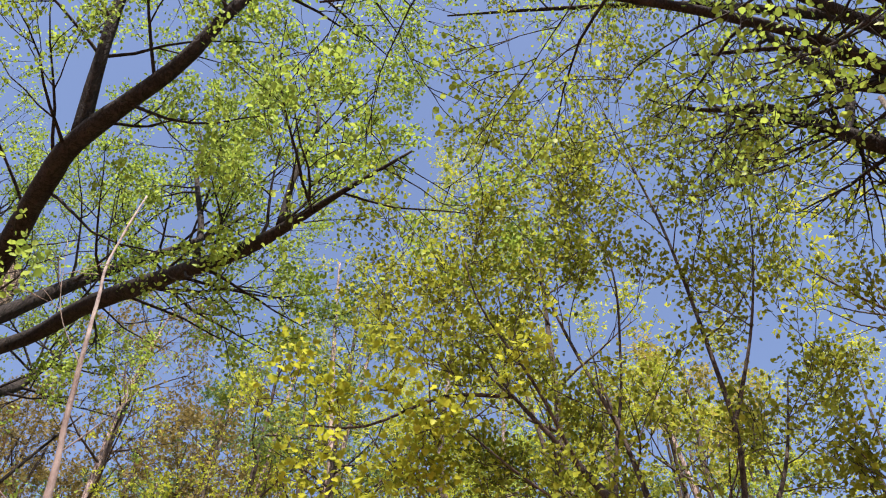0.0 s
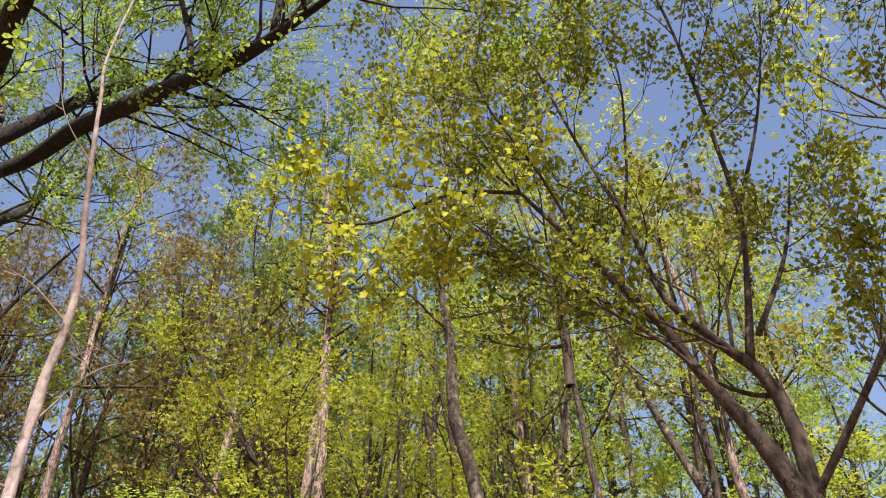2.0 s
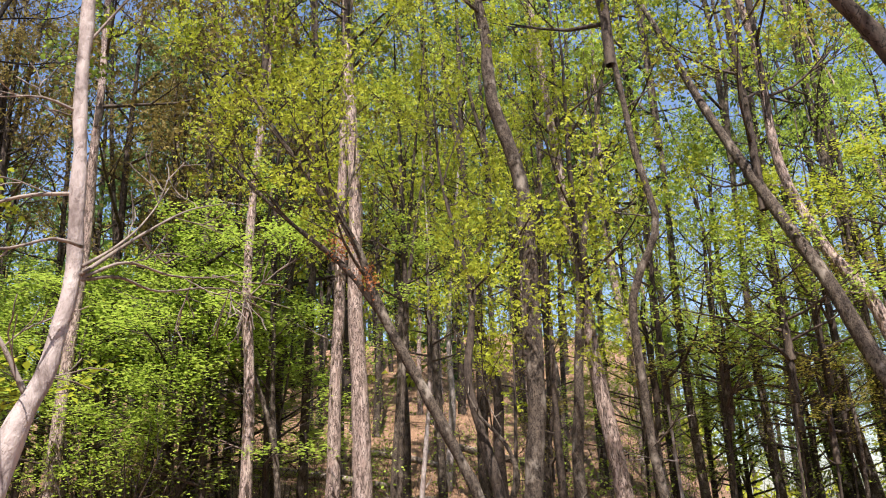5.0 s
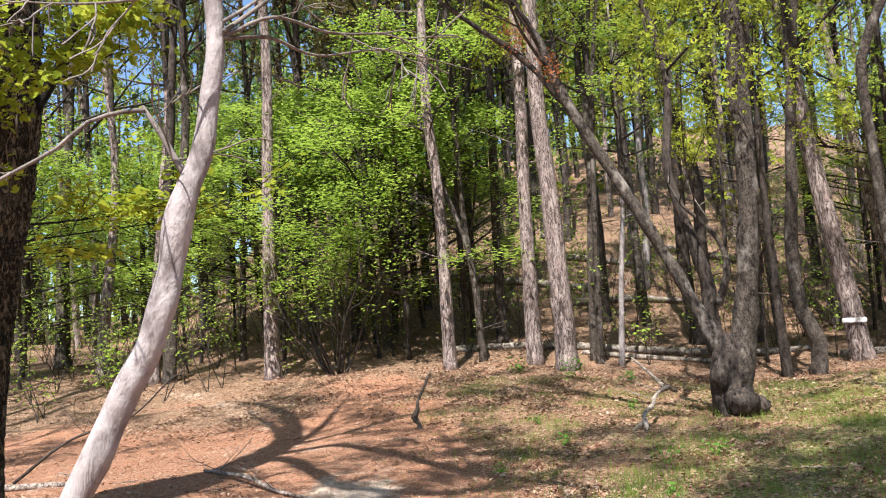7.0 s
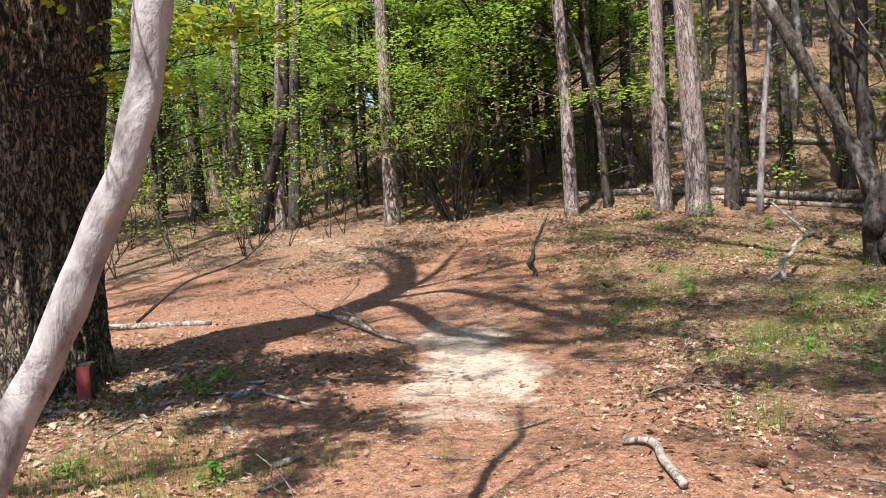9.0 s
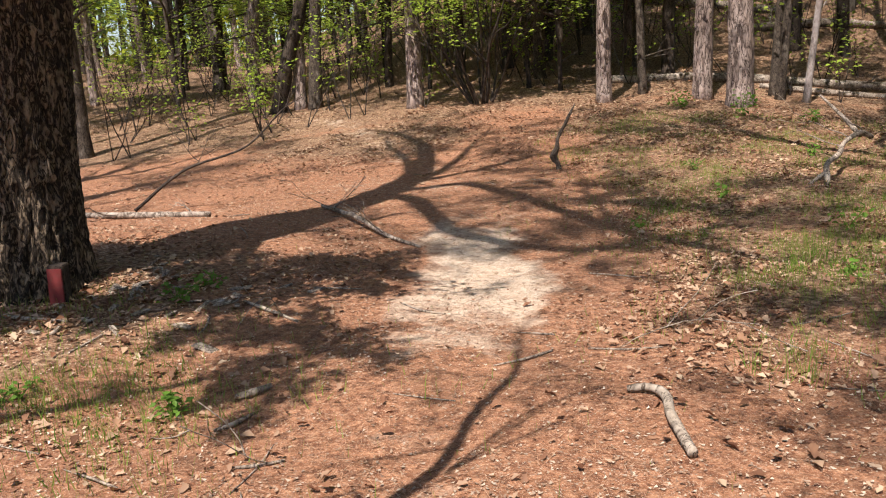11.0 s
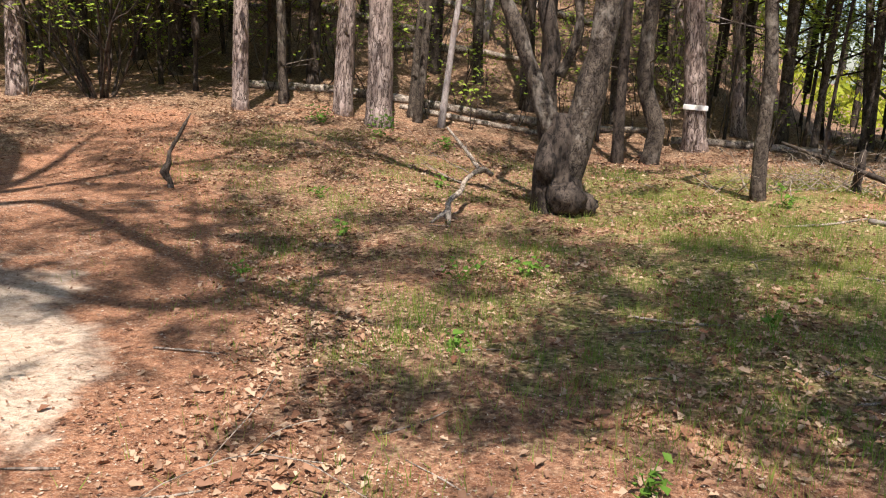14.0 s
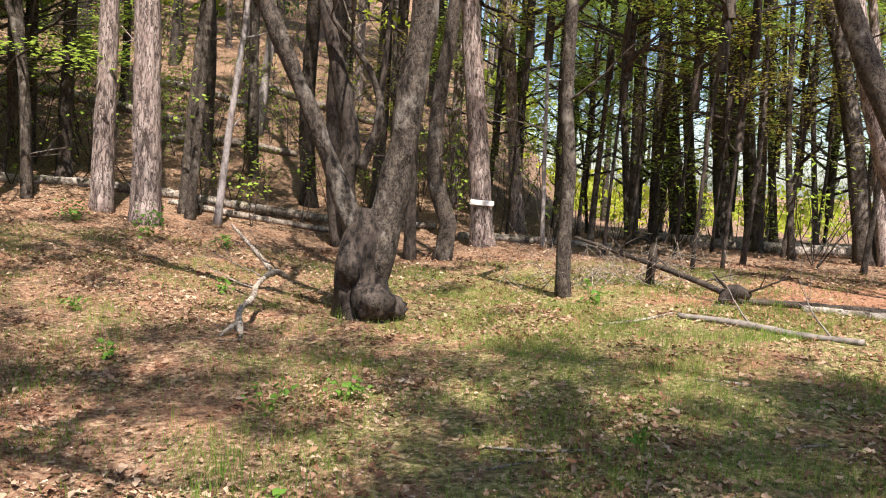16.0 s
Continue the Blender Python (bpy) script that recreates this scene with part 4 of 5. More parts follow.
# trunks of the clearing's far side: line, radius, height, bark, crown, crown height, size
PLACED = [
    ([(-12.24, 18.44, 0.6), (-12.12, 18.53, 5.0), (-11.98, 18.64, 8.62)], 0.19, 20, "pine", "wood", 11.5, 1.1, 0),
    ([(-7.41, 18.45, 0.5), (-7.36, 18.47, 4.29), (-7.47, 18.43, 6.73)], 0.15, 20, "pine", "wood", 11, 1.0, 0),
    ([(-5.65, 19.18, 0.45), (-5.56, 19.21, 4.09), (-5.46, 19.24, 6.36)], 0.18, 21, "pine", "wood", 12, 1.0, 0),
    ([(-4.78, 18.78, 0.35), (-4.83, 18.77, 3.94), (-4.92, 18.74, 6.38)], 0.235, 22, "pine", "pine", 12.5, 0.9, 0),
    ([(-3.87, 19.8, 0.3), (-3.69, 19.83, 2.04), (-3.44, 19.89, 4.46)], 0.07, 9, "pale", "beech", 4.5, 0.7, 0),
    ([(-4.37, 19.89, 0.38), (-4.2, 19.93, 2.72), (-4.01, 19.97, 5.83)], 0.09, 11, "grey", "wood", 6, 0.7, 0),
    ([(-16.73, 18.18, 0.7), (-16.38, 18.54, 2.16), (-16.05, 18.88, 3.55), (-15.82, 19.11, 6.42), (-15.65, 19.29, 9.66)], 0.2, 15, "dark", "gold", 10, 0.9, 0),
    ([(-15.89, 18.78, 0.8), (-15.58, 19.07, 4.78), (-15.33, 19.31, 7.49)], 0.18, 16, "grey", "wood", 9, 1.0, 0),
    ([(-16.39, 18.75, 0.8), (-16.29, 18.85, 2.46), (-16.2, 18.93, 3.57)], 0.17, 14, "pine", "gold", 8, 0.9, 0),
    ([(-19.37, 19.8, 1.0), (-19.28, 19.89, 2.34)], 0.19, 15, "pine", "wood", 8, 1.0, 0),
    ([(-23.5, 22.0, 1.9), (-23.4, 22.1, 5)], 0.26, 17, "grey", "wood", 8, 1.1, 0),
    ([(-25.5, 22.0, 1.9), (-25.3, 22.2, 6)], 0.15, 16, "grey", "gold", 7, 1.1, 0),
    ([(-7.52, 22.31, 0.85), (-7.42, 22.34, 3.95), (-7.27, 22.4, 7.73)], 0.15, 20, "dark", "wood", 12, 1.0, 0),
    ([(-15.42, 21.4, 1.4), (-15.23, 21.55, 4.92), (-15.01, 21.73, 8.39)], 0.11, 14, "dark", "wood", 8, 0.9, 0),
    ([(-12.31, 22.86, 1.3), (-12.26, 22.89, 3.27)], 0.14, 14, "dark", "wood", 7, 0.9, 0),
    ([(-11.6, 23.69, 1.4), (-11.41, 23.79, 3.03)], 0.19, 16, "dark", "pine", 8, 1.0, 0),
    ([(-6.99, 19.48, 0.58), (-7.11, 19.43, 3.16), (-7.68, 19.2, 5.21), (-7.98, 19.09, 6.59), (-7.52, 19.27, 7.47)], 0.09, 9, "grey", "beech", 5, 0.8, 0),
    ([(-4.85, 29.46, 2.2), (-4.54, 29.51, 5.04), (-4.56, 29.51, 6.9)], 0.14, 15, "pale", "wood", 8, 1.0, 0),
    ([(1.02, 20.48, 0.12), (0.78, 20.51, 2.19), (0.47, 20.55, 4.81)], 0.22, 18, "pine", "wood", 9, 1.0, 0),
    ([(2.19, 23.72, 0.24), (1.85, 23.78, 3.03), (1.56, 23.82, 5.57)], 0.16, 17, "pine", "pine", 8, 1.0, 0),
    ([(0.06, 18.54, 0.0), (0.18, 18.53, 0.67), (-0.07, 18.55, 1.32), (-0.1, 18.56, 2.53), (0.04, 18.54, 3.64), (0.1, 18.54, 4.37)], 0.15, 11, "grey", "wood", 6, 0.8, 0),
    ([(8.73, 31.34, 0.2), (8.13, 31.56, 3.98), (7.63, 31.75, 7.65)], 0.28, 18, "dark", "wood", 11, 1.0, 0),
    ([(8.75, 30.23, 0.2), (8.29, 30.41, 3.91), (7.93, 30.54, 7.42)], 0.19, 17, "dark", "pine", 11, 0.8, 0),
    ([(7.75, 25.33, 0.12), (7.32, 25.51, 3.48), (6.99, 25.65, 6.33)], 0.23, 18, "dark", "gold", 8, 1.0, 0),
    ([(9.54, 27.7, 0.18), (9.12, 27.9, 3.77), (8.75, 28.07, 6.95)], 0.21, 17, "dark", "pine", 11, 0.8, 0),
    ([(11.52, 30.47, 0.22), (11.09, 30.68, 4.09), (10.91, 30.77, 7.67)], 0.14, 15, "dark", "wood", 8, 1.0, 0),
    ([(8.78, 20.77, 0.14), (8.26, 21.09, 3.2), (7.74, 21.42, 5.49)], 0.21, 17, "dark", "gold", 10, 0.8, 0),
    ([(9.0, 20.5, 0.14), (8.75, 20.6, 1.5), (8.6, 20.9, 4)], 0.12, 13, "pine", "wood", 7, 0.8, 0),
    ([(7.18, 20.68, 0.14), (6.92, 20.82, 2.55), (6.81, 20.88, 4.77)], 0.075, 11, "dark", "wood", 6, 0.8, 0),
    ([(5.43, 25.9, 0.12), (5.03, 26.02, 3.39), (4.64, 26.14, 6.27)], 0.11, 14, "dark", "wood", 7, 0.9, 0),
    ([(3.26, 21.38, 0.14), (3.32, 21.36, 1.8), (3.39, 21.34, 3.51)], 0.07, 9, "grey", "beech", 4, 0.8, 0),
    ([(-7.26, 20.17, 0.65), (-7.31, 20.14, 2.43), (-7.44, 20.09, 4.17)], 0.08, 12, "grey", "wood", 6, 0.8, 0),
    ([(-4.59, 20.34, 0.42), (-4.47, 20.37, 2.41), (-4.3, 20.41, 4.46)], 0.1, 13, "grey", "wood", 7, 0.8, 0),
    ([(-2.66, 24.02, 0.5), (-2.81, 24.0, 2.78), (-2.73, 24.01, 4.94)], 0.19, 19, "dark", "wood", 11, 1.0, 0),
    ([(2.16, 20.58, 0.15), (2.05, 20.6, 2.81)], 0.045, 7, "pale", "spray", 4, 0.9, 0),
    ([(-0.43, 18.48, 0.0), (-0.45, 18.48, 0.83)], 0.1, 8, "dark", "wood", 5, 0.6, 0),
    ([(-1.63, 19.86, 0.05), (-1.82, 19.85, 1.21), (-1.9, 19.95, 3.0), (-1.84, 20.02, 4.2), (-2.19, 19.99, 5.79), (-2.36, 19.97, 7.08), (-1.82, 20.02, 8.36), (-1.77, 20.03, 10.35), (-2.09, 20.0, 12.15)], 0.16, 13, "dark", "wood", 9, 0.7, 0),
    ([(9.79, 24.62, 0.14), (9.44, 24.82, 3.55)], 0.08, 12, "dark", "wood", 6, 0.8, 0),
    ([(13.74, 27.62, 0.2), (13.46, 27.8, 3.2)], 0.14, 15, "dark", "pine", 10, 0.8, 0),
    ([(7.3, 16.6, 0.15), (6.3, 16.82, 2.44), (5.66, 17.07, 5.12), (5.18, 17.25, 6.01), (4.61, 17.47, 8.08), (4.56, 17.49, 10.71)], 0.16, 17, "pine", "gold", 9, 1.0, 0),
    ([(6.35, 14.6, 0.18), (5.95, 14.85, 1.1), (5.54, 15.13, 2.31), (5.23, 15.35, 3.11), (4.95, 15.55, 3.93), (4.6, 15.8, 5.2)], 0.19, 13, "grey", "wood", 7, 0.9, 0),
]
for line, r, tall, bk, ck, cz, s, low in PLACED:
    line = [(*line[0][:2], height(*line[0][:2]) - 0.03), *line[1:]]
    airy = line[0][0] > 0.5 and line[0][1] > 19  # thinner crowns beyond the grass
    # dark trunks there take the lighter grey bark, coloured as if lit
    woodland_tree(line, r, tall, "grey" if airy and bk == "dark" else bk, "thin" if airy else "bud" if line[0][0] < -11 else ck, cz, s, low=low)
# the first, out of view on the right, is added to shade the ground
for x, y, tall in ((7.2, 9.3, 15), (11.5, 11.0, 18), (-12.5, 6.5, 15), (-10.2, 3.2, 14), (-15.5, 9.5, 16), (-17.5, 13.0, 15)):
    woodland_tree([(x, y, height(x, y) - 0.1), (x + 0.2, y, height(x, y) + 4)], 0.2, tall, "grey", "wood", 7, 1.0)
slim = woodland_tree([(1.3, 14.5, 0.1), (1.26, 14.5, 0.84), (1.26, 14.48, 1.64), (1.17, 14.45, 2.4), (1.13, 14.35, 3.4), (1.12, 14.21, 4.75), (1.49, 14.18, 5.57), (1.65, 14.17, 6.15), (1.46, 14.19, 7.3), (1.28, 14.2, 9.19)], 0.085, 18, "grey", "wood", 9.5, 1.05, "slim_tree", "slim grey crooked tree standing in the grass")


# understory, hillside and the wood all round
def thicket():
    """Young beeches and more trees behind, on a loose grid; the clearing and the path stay free."""
    rng = np.random.default_rng(91)
    spots = []

    def fits(x, y, gap):
        return all(math.hypot(x - a, y - b) > gap for a, b in spots)

    # young beeches at the wood's edge, with level sprays of leaves
    for x, y, s in ((-13.3, 20.5, 1.1), (-10.3, 20.5, 1.15), (-11.5, 22.5, 1.2), (-9.0, 22.0, 1.1), (-14.8, 23.5, 1.2), (-17.5, 22.0, 1.1), (-12.2, 26.0, 1.3), (-18.5, 25, 1.2), (-21, 24, 1.1), (3.5, 26.5, 0.9), (-23, 20, 1.0), (-13.0, 19.2, 0.9), (-9.2, 20.0, 0.95), (-8.3, 21.3, 1.0), (-10.8, 24.4, 1.2), (-16.6, 24.2, 1.2), (-19.8, 22.0, 1.1), (2.0, 28.5, 1.0), (5.2, 29.5, 1.0)):
        z = height(x, y)
        lean = rng.normal(size=2) * 0.15
        woodland_tree([(x, y, z - 0.05), (x + lean[0], y + lean[1], z + 2), (x + lean[0] * 2.5, y + lean[1] * 2.5, z + 4.2)], 0.055, z + 6.2 - z, "dark", "beech", 1.4 + rng.random(), s, "young_beech", "young beech with level sprays of bright green leaves", stubs=2)
        spots.append((x, y))
    for k in range(900):
        if len(spots) > 86:
            break
        b, r = radians(-78 + 125 * rng.random()), 21 + 26 * rng.random()
        x, y = -1 + r * math.sin(b), 3 + r * math.cos(b)
        if not fits(x, y, 2.3) or (b > radians(8) and rng.random() < 0.95):
            continue
        spots.append((x, y))
        z = height(x, y)
        right = b > radians(12)
        kind = rng.choice(["pine", "wood", "beech"], p=[0.15, 0.5, 0.35]) if right else rng.choice(["wood", "gold", "beech", "pine"], p=[0.42, 0.16, 0.3, 0.12])
        if kind == "beech" and radians(-19) < b < radians(8):
            kind = "thin"  # the open face of the hill
        tall = 6.5 if kind == "beech" else 13 + 5 * rng.random()
        lean = rng.normal(size=2) * 0.05
        woodland_tree([(x, y, z - 0.1), (x + lean[0] * 3, y + lean[1] * 3, z + 3)], 0.06 if kind == "beech" else 0.09 + 0.1 * rng.random(), tall, rng.choice(["dark", "grey", "pine"] if not right else ["dark", "dark", "grey"]), kind, 1.5 + rng.random() if kind == "beech" else 5 + 4 * rng.random(), 0.9 + 0.35 * rng.random(), stubs=2)


thicket()
for x, y, kind in ((13.5, 24.0, "wood"), (14.5, 28.0, "pine")):
    woodland_tree([(x, y, height(x, y) - 0.1), (x - 0.2, y, 4)], 0.16, 17.0, "grey", kind, 5.5, 1.15)
for x, y in ((-10.6, 21.6), (-8.7, 23.4), (-13.6, 22.4), (-11.6, 26.5)):
    woodland_tree([(x, y, height(x, y) - 0.1), (x + 0.1, y, height(x, y) + 4)], 0.15, 17.0, "grey", "bud", height(x, y) + 6.0, 1.3)
for x, y, z in ((2.4, 0.7, 8.6), (4.2, 1.6, 8.2), (6.2, 3.3, 8.5)):  # unseen trees added behind the path so that thin crowns dapple the grass
    woodland_tree([(x, y, height(x, y) - 0.1), (x + 0.1, y, 4.0), (x, y - 0.2, 8.0)], 0.14, z + 7, "grey", "shade", z, 1.0, label="unseen grey tree with a thin airy crown, added to shade the grass")


# young maples with level sprays on the open side of the clearing
for x, y, z, s in ((5.4, 19.0, 4.6, 0.85), (7.0, 18.0, 5.0, 0.85), (4.4, 22.6, 4.6, 0.9), (7.6, 22.0, 4.4, 0.9), (10.5, 20.5, 4.6, 0.9), (10.0, 25.2, 3.6, 1.0)):
    g0 = height(x, y)
    woodland_tree([(x, y, g0 - 0.05), (x + 0.15, y, g0 + 2.5), (x + 0.1, y + 0.2, g0 + 5.5)], 0.05, 8.0, "grey", "layer", z, s, "young_maple", "young maple with level sprays of yellow-green leaves", stubs=1)


# tall dark conifers on the hill
for x, y in ((-20.5, 36.0), (-15.0, 39.0), (-10.5, 37.5), (-6.0, 41.0), (-1.5, 38.0), (-24.5, 31.0), (-12.5, 43.0), (-3.5, 45.0), (-18.0, 43.5), (2.5, 42.0)):
    z = height(x, y)
    woodland_tree([(x, y, z - 0.1), (x + 0.1, y, z + 5), (x, y, z + 10)], 0.2, 19.0, "dark", "pine", 8.5, 1.35, label="tall dark green conifer on the wooded hill")


for x, y in ((-11.5, 34.0), (-7.0, 39.0), (-3.0, 41.0), (-15.5, 32.0)):
    z = height(x, y)
    woodland_tree([(x, y, z - 0.1), (x + 0.1, y, z + 6), (x, y, z + 14)], 0.22, 25.0, "dark", "pine", 12.0, 1.4, label="very tall dark green conifer on the wooded hill")
for x, y, z in ((5.0, 24.2, 11.5), (7.8, 23.6, 11.0), (2.9, 22.6, 11.5), (10.6, 22.4, 10.5), (-0.6, 23.6, 12.0), (-4.2, 25.5, 12.5), (6.4, 27.0, 12.5)):
    g0 = height(x, y)
    woodland_tree([(x, y, g0 - 0.1), (x - 0.15, y + 0.1, g0 + 5), (x, y, g0 + 10)], 0.13, 21.0, "grey", "wood", z, 1.15, label="tall slender grey tree with a high yellow-green crown")
for x, y in ((2.6, 27.5), (9.2, 29.0), (0.5, 31.0)):
    woodland_tree([(x, y, height(x, y) - 0.1), (x, y + 0.1, 6), (x + 0.1, y, 12)], 0.17, 21.0, "dark", "pine", 10.5, 1.25, label="tall conifer with a high dark green crown")


# level sprays of young leaves among the trunks
for x, y, z, s, k in ((3.9, 17.4, 4.4, 0.9, 0), (4.8, 18.4, 4.0, 0.9, 0), (3.0, 19.3, 3.0, 0.8, 0), (4.6, 20.2, 3.4, 0.9, 0), (6.2, 22.4, 2.8, 0.9, 1), (1.7, 22.4, 3.4, 0.8, 0), (8.0, 22.6, 3.2, 0.9, 1), (10.2, 23.0, 2.6, 0.9, 0), (-0.9, 21.3, 2.6, 0.7, 1)):
    woodland_tree([(x, y, height(x, y) - 0.05), (x + 0.1, y, 2.5), (x + 0.25, y, 4.5)], 0.035, 6.0, "dark", "spray", z, s, "sapling", "thin sapling with level sprays of yellow-green leaves", stubs=1, low=1)


for x, y, z, s in ((1.6, 25.5, 2.6, 0.8), (3.6, 24.0, 2.8, 0.75), (6.0, 26.0, 2.4, 0.9), (9.0, 25.8, 2.6, 0.9), (12.0, 26.5, 2.2, 0.9), (5.0, 32.0, 1.6, 1.2), (8.0, 34.0, 1.4, 1.3), (11.0, 33.0, 1.5, 1.3), (14.0, 32.0, 1.5, 1.3), (17.0, 30.0, 1.5, 1.3), (15.5, 25.5, 1.8, 1.1), (12.6, 29.5, 1.6, 1.2), (7.0, 29.0, 1.8, 1.1), (20.0, 27.0, 1.5, 1.3)):
    g0 = height(x, y)
    woodland_tree([(x, y, g0 - 0.05), (x + 0.1, y, g0 + 2.5), (x + 0.25, y, g0 + 4.5)], 0.05, 6.5, "dark", "beech", z, s, "young_beech", "young beech with level sprays of bright green leaves", stubs=1)


def far_woods():
    """The wood beyond, too far to tell its trees apart."""
    rng = np.random.default_rng(12)
    g, spots, pines = Geo(), [], []
    for k in range(520):
        b = radians(-180 + 360 * rng.random()) if k % 4 > 1 else radians(2 + 60 * rng.random()) if k % 8 == 1 else radians(-78 + 76 * rng.random())
        front = abs(b + 0.2) < radians(70)
        if front and b > radians(3) and k % 3:
            continue
        r = (46 + 60 * rng.random() ** 1.3) if front else (26 + 50 * rng.random())
        x, y = -1 + r * math.sin(b), 3 + r * math.cos(b)
        z = height(x, y)
        h = 12 + 7 * rng.random()
        g.tube([(x, y, z - 0.5), (x + rng.normal() * 0.2, y, z + h * 0.5), (x + rng.normal() * 0.5, y, z + h)], [0.2, 0.14, 0.03], 6, cap=False)
        n = 55 if front and b > radians(3) else 200
        c = rng.normal(size=(n, 3)) * np.array([1.6, 1.6, h * 0.27]) + np.array([x, y, z + h * (0.42 + 0.25 * rng.random())])
        c[:, 2] = np.maximum(c[:, 2], z + 0.4)
        (pines if rng.random() < 0.4 else spots).append(c)
    for k in range(60):  # bushes under the trees of the open side
        b, r = radians(6 + 46 * rng.random()), 44 + 34 * rng.random()
        x, y = -1 + r * math.sin(b), 3 + r * math.cos(b)
        spots.append(rng.normal(size=(60, 3)) * np.array([1.5, 1.5, 0.8]) + np.array([x, y, height(x, y) + 1.3]))
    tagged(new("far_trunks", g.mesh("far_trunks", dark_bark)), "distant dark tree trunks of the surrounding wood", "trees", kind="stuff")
    for name, lst, m in (("far_leaves", spots, wood_leaf), ("far_needles", pines, needle_leaf)):
        p = np.concatenate(lst)
        tagged(new(name, leaf_mesh(name, "spray", p, 0.35 + 0.4 * rng.random(len(p)), m, 17, 0.35)), "distant young foliage of the surrounding wood", "trees", kind="stuff")


far_woods()


def brush():
    """Low shrubs and saplings under the trees."""
    rng = np.random.default_rng(44)
    g, buds = Geo(), []
    for k in range(380):
        b, r = radians(-70 + 110 * rng.random()), 17.5 + 22 * rng.random()
        x, y = -1 + r * math.sin(b), 3 + r * math.cos(b)
        z = height(x, y)
        for s in range(2):
            grow(g, buds, (x, y, z - 0.05), (rng.normal() * 0.35, rng.normal() * 0.35, 1), 0.8 + 2.2 * rng.random(), 0.014, 1, rng, 0.08, 0.7, 4, 4, coarse=2)
    tagged(new("undergrowth", g.mesh("undergrowth", dark_bark)), "thin bare stems of undergrowth", "shrubs", kind="stuff")
    p = scatter(buds, 28000, (0.14, 0.14, 0.09), rng)
    tagged(new("undergrowth_leaves", leaf_mesh("undergrowth_leaves", "blade", p, 0.06 + 0.07 * rng.random(len(p)), beech_leaf, 18, 0.6)), "small fresh green leaves of the undergrowth", "shrubs", kind="stuff")


brush()


def multi_stem_bush():
    at = (-10.49, 18.66, height(-10.49, 18.66))
    bush = root("shrub", at, "many-stemmed shrub with thin dark stems and few leaves", "shrub")
    rng = np.random.default_rng(66)
    buds = []
    for k in range(13):
        a = rng.random() * 6.28
        g = Geo()
        grow(g, buds, (0.18 * math.cos(a), 0.18 * math.sin(a), -0.1), (0.55 * math.cos(a), 0.55 * math.sin(a), 1), 2.4 + 1.6 * rng.random(), 0.035, 2, rng, 0.06, 0.7, 4, 5, 0.2)
        part("stem", g.mesh("stem", dark_bark), bush)
    part("leaves", leaf_mesh("leaves", "blade", scatter(buds, 2600, (0.1, 0.1, 0.07), rng), 0.07 + 0.06 * rng.random(2600), beech_leaf, 19, 0.7), bush, "fresh green leaves")


multi_stem_bush()


# ---- litter, grass and small plants ----
def carpet(name, shape, count, want, size, material, label, category, seed, region=(-12, 7, 3.2, 19), flat=0.85, lift=0.01, upright=False):
    rng = np.random.default_rng(seed)
    spots, sizes = [], []
    x0, x1, y0, y1 = region
    while len(spots) < count:
        y = y0 + (y1 - y0) * rng.random() ** 1.5
        x = x0 + (x1 - x0) * rng.random()
        if rng.random() < want(x, y):
            spots.append((x, y, bumps(x, y) + lift * rng.random()))
            sizes.append(size[0] + (size[1] - size[0]) * rng.random() ** 1.5)
    return tagged(new(name, leaf_mesh(name, shape, spots, sizes, material, seed + 1, flat, 0.0, upright)), label, category, kind="stuff")


def patch(x, y, f, s):
    return ease((noise.noise(Vector((x * f, y * f, s))) + 0.15) * 2.2)


def on_litter(x, y):
    p, l, g = cover(x, y)
    return max(0.03, l * (0.2 + 0.8 * patch(x, y, 0.8, 3))) * max(0.05, 1 - 2 * p)


def on_red(x, y):
    p, l, g = cover(x, y)
    return max(0.15, 1 - l)


def on_grass(x, y):
    p, l, g = cover(x, y)
    return g * 1.2 * (0.15 + 0.85 * patch(x, y, 1.1, 9)) * (1 - p)


carpet("leaf_litter", "curl", 44000, on_litter, (0.026, 0.078), dry_leaf, "brown and tan fallen leaves on the forest floor", "leaves", 501, flat=0.66, lift=0.02)
carpet("leaf_crumbs", "chip", 36000, on_litter, (0.01, 0.03), dry_leaf, "broken bits of brown fallen leaves", "leaves", 503, (-9, 6, 4.5, 15), 0.6, 0.015)
carpet("leaf_litter", "curl", 6000, lambda x, y: 0.3 + 0.7 * patch(x, y, 0.6, 5), (0.03, 0.08), dry_leaf, "brown fallen leaves beside the path", "leaves", 505, (-9, 9, -7, 4), 0.9, 0.02)
carpet("leaf_litter", "curl", 18000, lambda x, y: ease((y - 11.5) / 6) * (0.25 + 0.75 * patch(x, y, 0.4, 3) * cover(x, y)[1]), (0.04, 0.1), dry_leaf, "brown fallen leaves under the far trees", "leaves", 511, (-24, 12, 11.5, 32), 0.7, 0.04)
carpet("pine_needles", "needle", 60000, on_red, (0.05, 0.13), needle_litter, "reddish-brown fallen pine needles", "needles", 521, (-10, 4, 3.4, 15), 0.92, 0.012)
carpet("wood_chips", "chip", 42000, lambda x, y: on_red(x, y) * (0.3 + 0.7 * patch(x, y, 0.7, 1)), (0.006, 0.026), chip_litter, "pale wood chips and bark crumbs", "debris", 531, (-8, 3, 3.6, 12), 0.8, 0.008)
carpet("leaf_crumbs", "chip", 12000, lambda x, y: on_red(x, y) * patch(x, y, 0.9, 12) * (1 - cover(x, y)[0]) * ease((y - 5) / 3), (0.012, 0.035), dry_leaf, "dark and tan leaf bits on the needle floor", "leaves", 551, (-11, 1, 4.0, 14), 0.7, 0.012)
